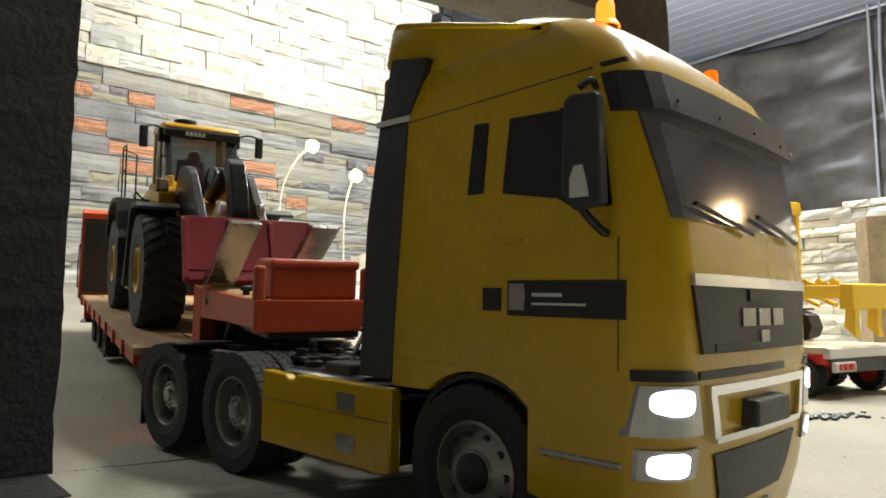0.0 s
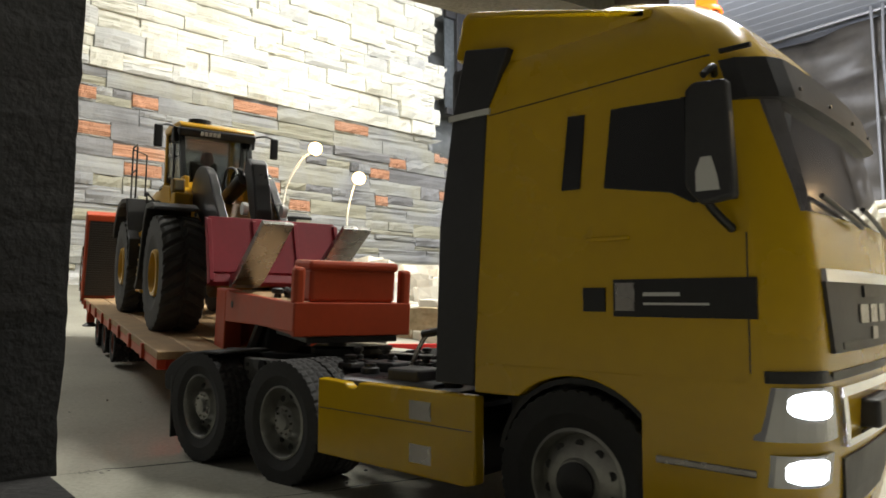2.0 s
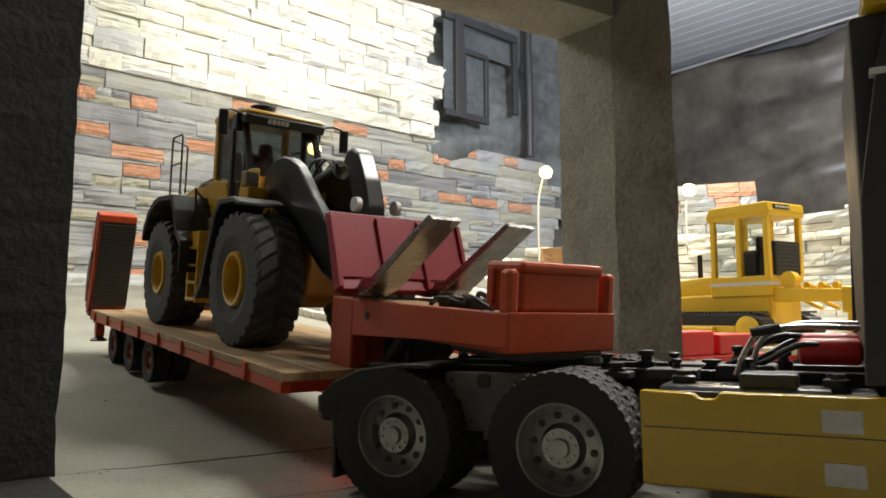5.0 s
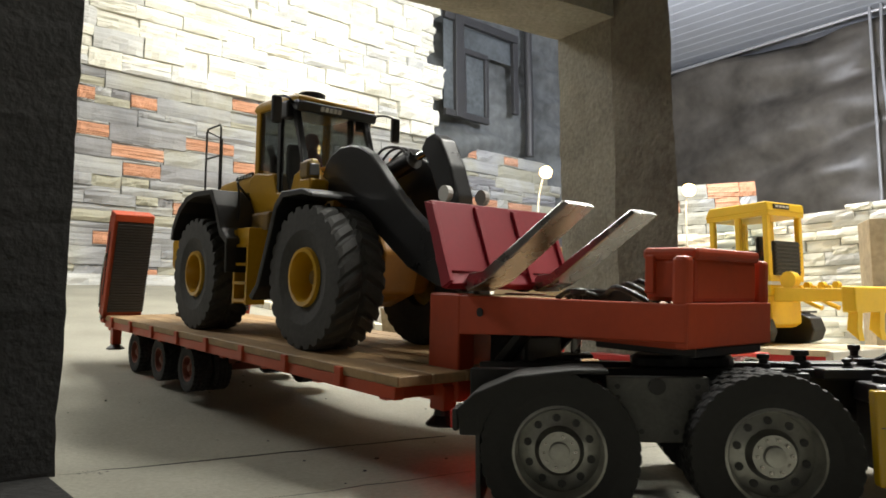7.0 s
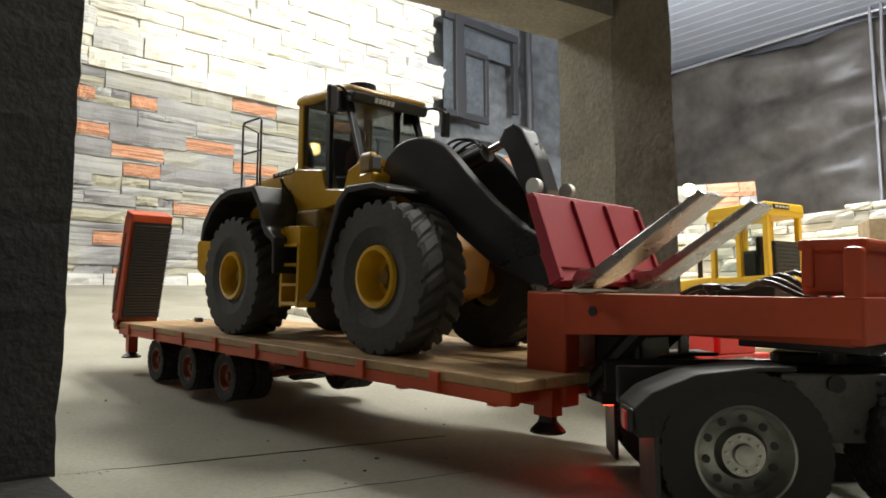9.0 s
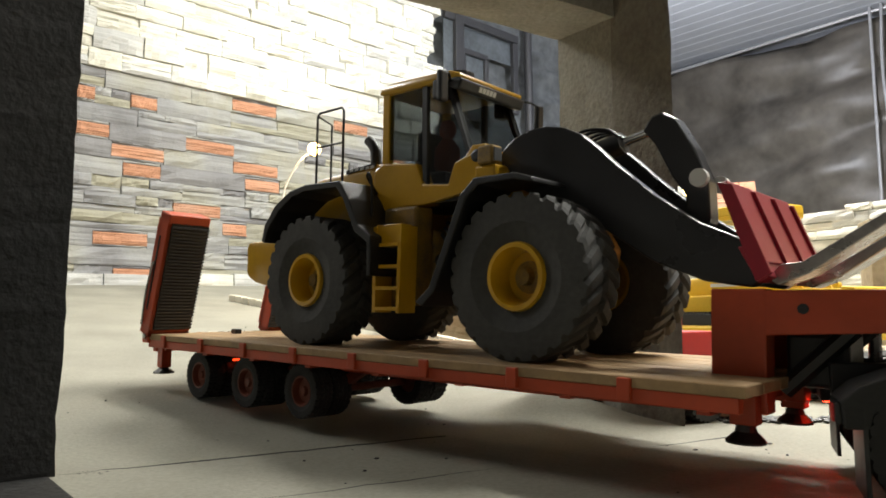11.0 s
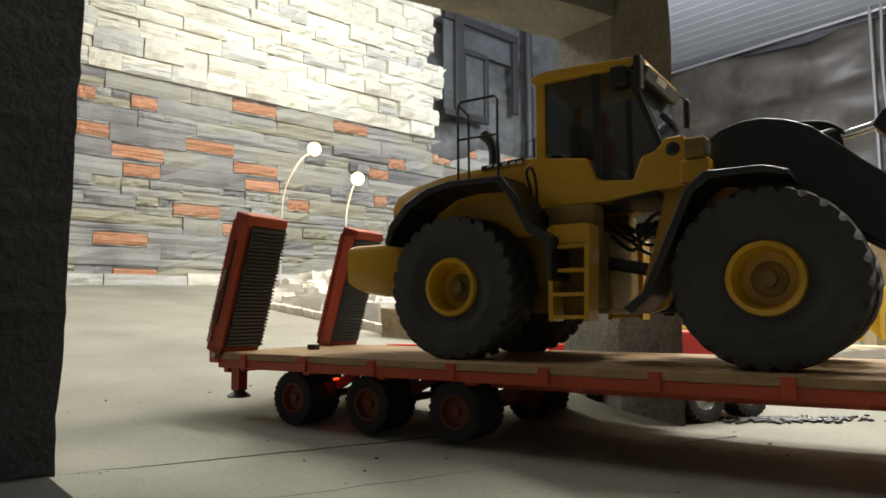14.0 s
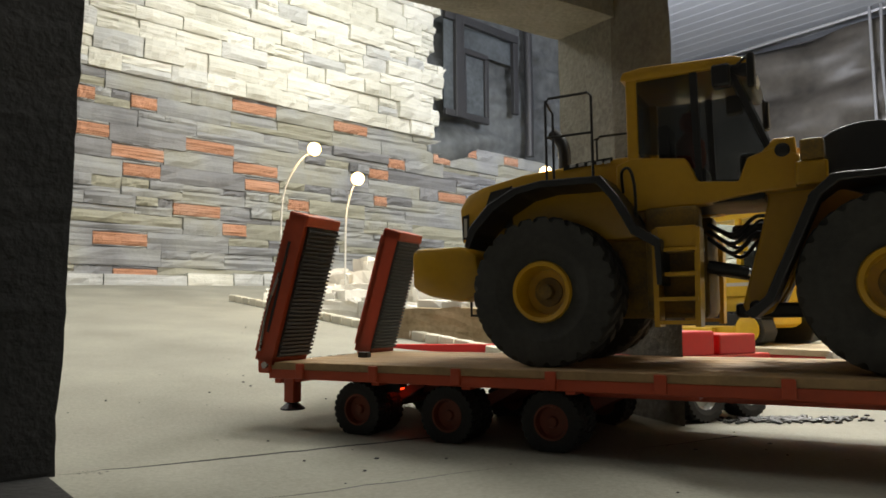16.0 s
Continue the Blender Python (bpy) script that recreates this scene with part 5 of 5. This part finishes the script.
        part("ladder_side", prism([(304, 178), (308, 178), (306, 102), (302, 102)], s * 76, s * 56), LOADER_YELLOW, lad)
        for z in (104, 122, 141, 160):
            part("ladder_step", box(274, 305, s * 77, s * 56, z, z + 3), LOADER_YELLOW, lad)
        part("ladder_panel", box(274, 305, s * 74, s * 60, 163, 180, 1), LOADER_YELLOW, lad)
        # Loader yellow darkened in colour for the shade under the cab.
        part("side_tank", box(262, 304, s * 54, s * 31, 112, 198, 3), DUSTY_SHADED_YELLOW, t)
        # boom
        boom = [(380, 218), (382, 230), (388, 240), (399, 248), (414, 252.5), (430, 253), (446, 249.5), (462, 241.5), (476, 229.5), (490, 216), (520, 190), (552, 168), (592, 150), (598, 132), (586, 124), (556, 128), (520, 142), (480, 168), (440, 190), (404, 205)]
        part("lift_arm", prism(boom, s * 37, s * 27, 1.5), BOOM, t, "dark grey lift arm")
        part("arm_pin", lathe([(6.5, 0), (6.5, 5), (3, 5.4)], (546, s * 20 - 2, 201), "y", 16), LABEL, t)
        hp = part("hinge_plate", prism([(349, 212), (351, 236), (360, 246), (375, 246), (378, 212)], s * 45, s * 38, 1.5), LOADER_YELLOW, t, "yellow boom hinge plate")
        part("pin", lathe([(5.5, s * 44.8), (5.5, s * 46.5), (3, s * 47.4)], (366, 0, 236), "y", 16), BLACK, hp)
        for x, lab in ((182, "rear"), (434, "front")):
            w = part("wheel", tyre_bm(63, 45, 26, 26, 3.4, skew=0.24, chevron=True), RUBBER_DUSTY, t, "chunky dusty loader tyre")
            w.location = (x * MM, s * 62 * MM, 0.1315)
            rim = part("rim", lathe([(17, -10 * s), (26.3, -10 * s), (26.3, 18 * s), (25, 22 * s), (21.6, 22.5 * s), (20, 18 * s), (19, 2 * s)], (0, 0, 0), "y", 40), LOADER_YELLOW, w, "yellow dished rim", smooth=True)
            part("hub", lathe([(1, -10 * s), (19.3, -10 * s), (19.3, 1 * s), (13, -1 * s), (12, 4 * s), (6.5, 5 * s), (6, 12 * s), (2, 12.5 * s)], (0, 0, 0), "y", 36), DUSTY_SHADED_YELLOW, rim, "dusty brown-yellow hub", smooth=True)
    part("cab_roof", prism([(243, 311), (246, 318), (262, 320), (334, 317), (347, 312), (347, 308), (330, 308), (250, 309)], -46, 46, 2), LOADER_YELLOW, t, smooth=True)
    part("roof_visor", prism([(326, 309), (344, 309.4), (350, 306.4), (346, 297), (338, 299)], -47, 47, 2), BLACK, t)
    part("beacon_mount", lathe([(14, 0), (14, 5), (12, 6)], (322, -18, 317), "z", 16), BLACK, t)
    for y in (-22, -17, -12, -7, -2):
        part("visor_bar", prism([(347.4, 300), (349.2, 304.4), (350.2, 304), (348.4, 299.6)], y, y + 3.8), LABEL, t)
    part("windscreen", prism([(335, 302), (337, 302), (361, 238), (359, 238)], -42, 42), SMOKE_GLASS, t)
    part("rear_window", box(249, 250.5, -40, 40, 244, 310), TINTED, t)
    part("cab_floor", box(250, 352, -42, 42, 200, 218, 1), BLACK, t)
    part("seat", prism([(268, 218), (268, 275), (276, 277), (280, 236), (306, 234), (306, 218)], -18, 18, 2), BLACK, t)
    part("console", box(332, 350, -12, 12, 218, 244, 3), BLACK, t)
    part("exhaust_pipe", tube(curve_pts([(172, 16, 238), (172, 16, 270), (168, 16, 282), (160, 16, 290)]), 6, n=12), BLACK, t, "curved black exhaust pipe", smooth=True)
    part("air_filter", lathe([(5, 0), (5, 10), (7, 11), (7, 15), (2, 16)], (236, 22, 244), "z", 14), BLACK, t, smooth=True)
    part("rear_frame", box(110, 306, -30, 30, 108, 178, 4), DUSTY_SHADED_YELLOW, t)
    part("tow_hook", tube([(96, -40, 126), (96, -40, 112), (112, -40, 112)], 1.4), BLACK, t)
    part("front_frame", prism([(372, 120), (372, 214), (400, 220), (440, 196), (466, 156), (458, 118), (420, 104)], -21, 21, 3), ORANGE_DARK, t)
    part("articulation", box(324, 376, -16, 16, 108, 120, 3), BLACK, t)
    part("articulation", box(324, 376, -16, 16, 172, 184, 3), BLACK, t)
    part("hinge_pin", tube([(346, 0, 106), (346, 0, 188)], 5, n=12), BLACK, t)
    for x in (182, 434):
        part("axle", tube([(x, -44, 131.5), (x, 44, 131.5)], 14, n=14), ORANGE_DARK, t, smooth=True)
        part("differential", lathe([(8, -24), (20, -14), (24, 0), (20, 14), (8, 24)], (x, 0, 131.5), "x", 18), ORANGE_DARK, t, smooth=True)
    part("bell_crank", prism([(498, 244), (505, 254), (514, 256), (524, 250), (538, 226), (548, 200), (549, 172), (540, 156), (531, 160), (531, 192), (521, 206), (508, 232)], -9, 9, 2), BOOM, t, "dark grey bell crank")
    part("tilt_cylinder", tube([(408, 0, 222), (478, 0, 239)], 9, n=14), BLACK, t, smooth=True)
    part("cylinder_rod", tube([(478, 0, 239), (510, 0, 247)], 3.6, n=12), CHROME, t, smooth=True)
    part("tilt_link", prism([(538, 150), (548, 162), (592, 146), (590, 136)], -10, 10, 1.5), BOOM, t)
    for y in (-10, -3, 5, 11):
        part("hydraulic_hose", tube(curve_pts([(420, y, 232), (446, y * 1.3, 249), (468, y, 249), (480, y, 241)]), 1.3), BLACK, t)
    part("cross_tube", tube([(560, -30, 150), (560, 30, 150)], 8, n=14), BOOM, t)
    # pallet fork
    part("fork_carriage", prism([(574, 189), (580, 190), (601, 139), (595, 136)], -62, 62, 0.8), CRIMSON, t, "crimson steel fork carriage")
    part("carriage_rail", prism([(593, 150), (604, 130), (598, 126), (586, 148)], -62, 62, 0.8), CRIMSON, t)
    for y in (-64, -22, 18, 60):
        part("carriage_rib", prism([(575, 189), (584, 187), (606, 132), (597, 127)], y, y + 4, 0.4), CRIMSON, t)
    for y in (-33, 37):
        part("fork_tine", prism([(598, 130), (604, 125), (622, 132), (694, 181), (690, 184), (618, 139), (606, 138)], y - 13, y + 13, 0.8), STEEL, t, "bare steel fork tine pointing upward")
    return t


LOADER = loader()


def figure():
    """A plain seated toy figure in the loader's cab."""
    t = thing("toy_driver", "small plain seated toy figure in dull red", "toy figure")
    bm = lathe([(9, 0), (13, 8), (12, 26), (7, 33), (4.5, 35), (8, 40), (8.5, 46), (6, 52), (1, 54)], (292, 0, 234), "z", 18)
    part("body", bm, FIGURE, t, smooth=True)
    return t


DRIVER = figure()


# ---- the parked dozer on a second trailer ----
def flatbed():
    """x from its front (negative) to its rear end."""
    t = thing("flatbed_trailer", "parked model flatbed trailer with a pale wood deck", "trailer", pose(0.545, 0.905, 0, 0, 0, -60))
    for k in range(5):
        part("deck_plank", box(-300, 0, -88 + k * 35.2, -54 + k * 35.2, 56, 64, 0.8, seg=1), PALE_WOOD, t)
    for s in (-1, 1):
        part("side_beam", box(-300, -4, s * 80, s * 70, 42, 56, 1), RED, t)
        for x in (-40, -100, -160):
            w = part("wheel", shift(tyre_bm(26, 22, 15, 26, 1.6), (x, s * 74, 26)), RUBBER, t)
            part("rim", shift(lathe([(1, -4 * s), (15, -4 * s), (15, 9 * s), (12, 3 * s), (5, 4 * s), (4, 8 * s), (1, 8.4 * s)], (0, 0, 0), "y", 20), (x, s * 74, 26)), RED, w)
        lamp = part("tail_lamp", box(2, 8, s * 84, s * 40, 34, 46, 1.5), LABEL, t)
        for y in (46, 57, 68):
            part("lens", box(7.6, 9.5, s * (y + 9), s * y, 36, 44, 0.6), RED_LENS, lamp)
    part("rear_bumper", box(-6, 4, -88, 88, 50, 63, 1.5), LABEL, t)
    part("rear_panel", box(-2, 2, -80, 80, 32, 50, 1), DARKGREY, t)


def red_truck():
    t = thing("truck_chassis", "bright red model truck chassis with tool chests, half behind the pillar", "truck", pose(0.405, 0.89, 0, 0, 0, 30))
    for s in (-1, 1):
        part("frame_rail", box(-240, -60, s * 34, s * 24, 46, 58, 1), BLACK, t)
        for x in (-205, -135):
            w = part("wheel", shift(tyre_bm(30, 24, 17, 28, 1.8), (x, s * 66, 30)), RUBBER, t)
            part("rim", shift(lathe([(1, -4 * s), (17, -4 * s), (17, 10 * s), (14, 4 * s), (6, 5 * s), (4, 9 * s), (1, 9.4 * s)], (0, 0, 0), "y", 20), (x, s * 66, 30)), ALU, w)
            part("mudguard", prism([(x - 33 * math.cos(a), 31 + 33 * math.sin(a)) for a in np.linspace(0.5, 2.64, 9)] + [(x - 31 * math.cos(a), 31 + 31 * math.sin(a)) for a in np.linspace(2.64, 0.5, 9)], s * 78, s * 52), STEEL, t, "bright metal mudguard")
    part("tool_chest", box(-222, -172, -62, -4, 66, 92, 2), RED, t)
    part("tool_chest", box(-164, -104, -62, -4, 66, 88, 2), RED, t)
    part("winch", box(-176, -150, -2, 40, 62, 108, 3), RED, t)
    part("front_frame", box(-235, -80, -62, 62, 58, 66, 1.5), RED, t)
    part("hydraulic_pipe", tube(curve_pts([(-218, -30, 92), (-200, -34, 108), (-186, -20, 100), (-176, -28, 88)]), 1.8), STEEL, t)


def dozer():
    """x forward, origin on the deck."""
    t = thing("bulldozer", "yellow model bulldozer with a ripper, standing on the parked trailer", "bulldozer", pose(0.462, 1.085, 0.064, 0, 0, 120))
    part("hull", prism([(-72, 30), (-72, 74), (60, 74), (130, 70), (132, 34), (110, 24), (-60, 24)], -36, 36, 3), DOZER_YELLOW, t)
    part("engine_hood", prism([(36, 70), (36, 104), (128, 98), (130, 70)], -27, 27, 4), DOZER_YELLOW, t, smooth=True)
    part("cab_base", box(-76, 26, -40, 40, 70, 100, 2), DOZER_YELLOW, t)
    part("white_stripe", box(-76.6, 26.6, -40.6, 40.6, 86, 91), LABEL, t)
    for x, y in itertools.product((-72, -26, 20), (-37, 37)):
        part("cab_post", box(x - 4, x + 4, y - 4, y + 4, 99, 196, 1), DOZER_YELLOW, t)
    part("cab_roof", prism([(-80, 192), (-78, 206), (22, 207), (30, 192)], -43, 43, 2), DOZER_YELLOW, t)
    part("roof_band", box(-79, 28, -42, 42, 186, 193, 1), DOZER_YELLOW, t)
    part("rear_sign", box(-80.4, -79, -6, 30, 196, 203), BLACK, t)
    for k in range(4):
        part("sign_bar", box(-80.8, -80.2, -4 + k * 8, 2 + k * 8, 198, 201), LABEL, t)
    g = part("rear_grille", box(-78, -73, -30, 30, 100, 150, 2), BLACK, t, "black slatted rear grille")
    for k in range(8):
        part("slat", box(-80, -77.6, -28, 28, 104 + k * 5.6, 106 + k * 5.6), DARKGREY, g)
    part("seat", box(-40, -8, -16, 16, 98, 140, 5), BLACK, t)
    part("toy_seat_back", box(-44, -36, -16, 16, 130, 160, 4), BLACK, t)
    part("side_glass", box(-70, 18, 36, 37, 102, 190), GLASS, t)
    part("stack", tube([(70, 10, 98), (70, 10, 140)], 4, n=12), BLACK, t)
    for s in (-1, 1):
        tr = [(-86, 20), (-80, 38), (-60, 46), (80, 46), (104, 38), (112, 22), (104, 8), (84, 0), (-60, 0), (-80, 6)]
        track = part("track", prism(tr, s * 72, s * 42, 2), BLACK, t, "black crawler track")
        for k in range(22):
            part("track_shoe", box(-72 + k * 7.6, -67 + k * 7.6, s * 73, s * 41, 45.5, 48.5), DARKGREY, track)
        part("sprocket", lathe([(19, s * 73), (19, s * 75), (10, s * 77), (3, s * 77)], (-60, 0, 23), "y", 20), DOZER_YELLOW, t)
        part("idler", lathe([(17, s * 73), (17, s * 75), (8, s * 76), (3, s * 76)], (86, 0, 21), "y", 20), DOZER_YELLOW, t)
        part("track_frame", box(-40, 70, s * 75, s * 70, 14, 28, 2), DOZER_YELLOW, t)
        part("push_arm", box(-10, 150, s * 86, s * 78, 14, 26, 2), DOZER_YELLOW, t)
        part("ripper_arm", prism([(-76, 62), (-76, 82), (-200, 76), (-204, 46), (-190, 44), (-186, 60)], s * 34, s * 26, 1), DOZER_YELLOW, t)
        part("ripper_cylinder", tube([(-78, s * 20, 80), (-138, s * 20, 52)], 3.4, n=10), DOZER_YELLOW, t)
    part("ripper_beam", prism([(-206, 46), (-206, 78), (-188, 80), (-188, 46)], -60, 60, 2), DOZER_YELLOW, t)
    for y in (-50, 0, 50):
        part("ripper_shank", prism([(-206, 50), (-194, 50), (-190, 24), (-206, 10), (-204, 24)], y - 6, y + 6, 1), DOZER_YELLOW, t)
    part("winch_gear", lathe([(12, -6), (12, 6)], (-96, 24, 92), "y", 18), DOZER_YELLOW, t)
    for k in range(7):
        part("chain_roller", lathe([(5, -4), (5, 4)], (-92 - k * 8, 10 - k * 4, 84 - (k % 2) * 5), "y", 10), DOZER_YELLOW, t)
    blade = part("blade", prism([(150, 4), (158, 30), (152, 62), (162, 84), (168, 82), (160, 60), (166, 30), (160, 2)], -92, 92, 1), DOZER_YELLOW, t, "yellow curved blade")
    part("cutting_edge", box(150, 162, -94, 94, 0, 6), STEEL, blade)


flatbed()
red_truck()
dozer()


# ---- motion ----
def path_rows(table):
    return [(r[0], pose(r[1], r[2], r[3], r[4], r[5], r[6])) for r in table]


def along(table, t):
    """Distance rolled since the start, in metres, at t seconds."""
    ts, d = [table[0][0]], [0.0]
    for a, b in zip(table, table[1:]):
        ts.append(b[0])
        d.append(d[-1] + math.hypot(b[1] - a[1], b[2] - a[2]))
    return float(np.interp(t, ts, d))


def motions():
    walk(TRUCK, path_rows(TRACTOR))
    walk(TRAILER_THING, path_rows(TRAILER))
    walk(LOADER, path_rows(TRAILER))
    walk(DRIVER, path_rows(TRAILER))
    for wheel, place, radius, vehicle in SPIN:
        table = TRACTOR if vehicle == "tractor" else TRAILER
        rows = []
        for k in range(33):
            t = k * 0.5
            rows.append((t, Matrix.Translation(place) @ Matrix.Rotation(along(table, t) / radius, 4, "Y")))
        walk(wheel, rows)


motions()
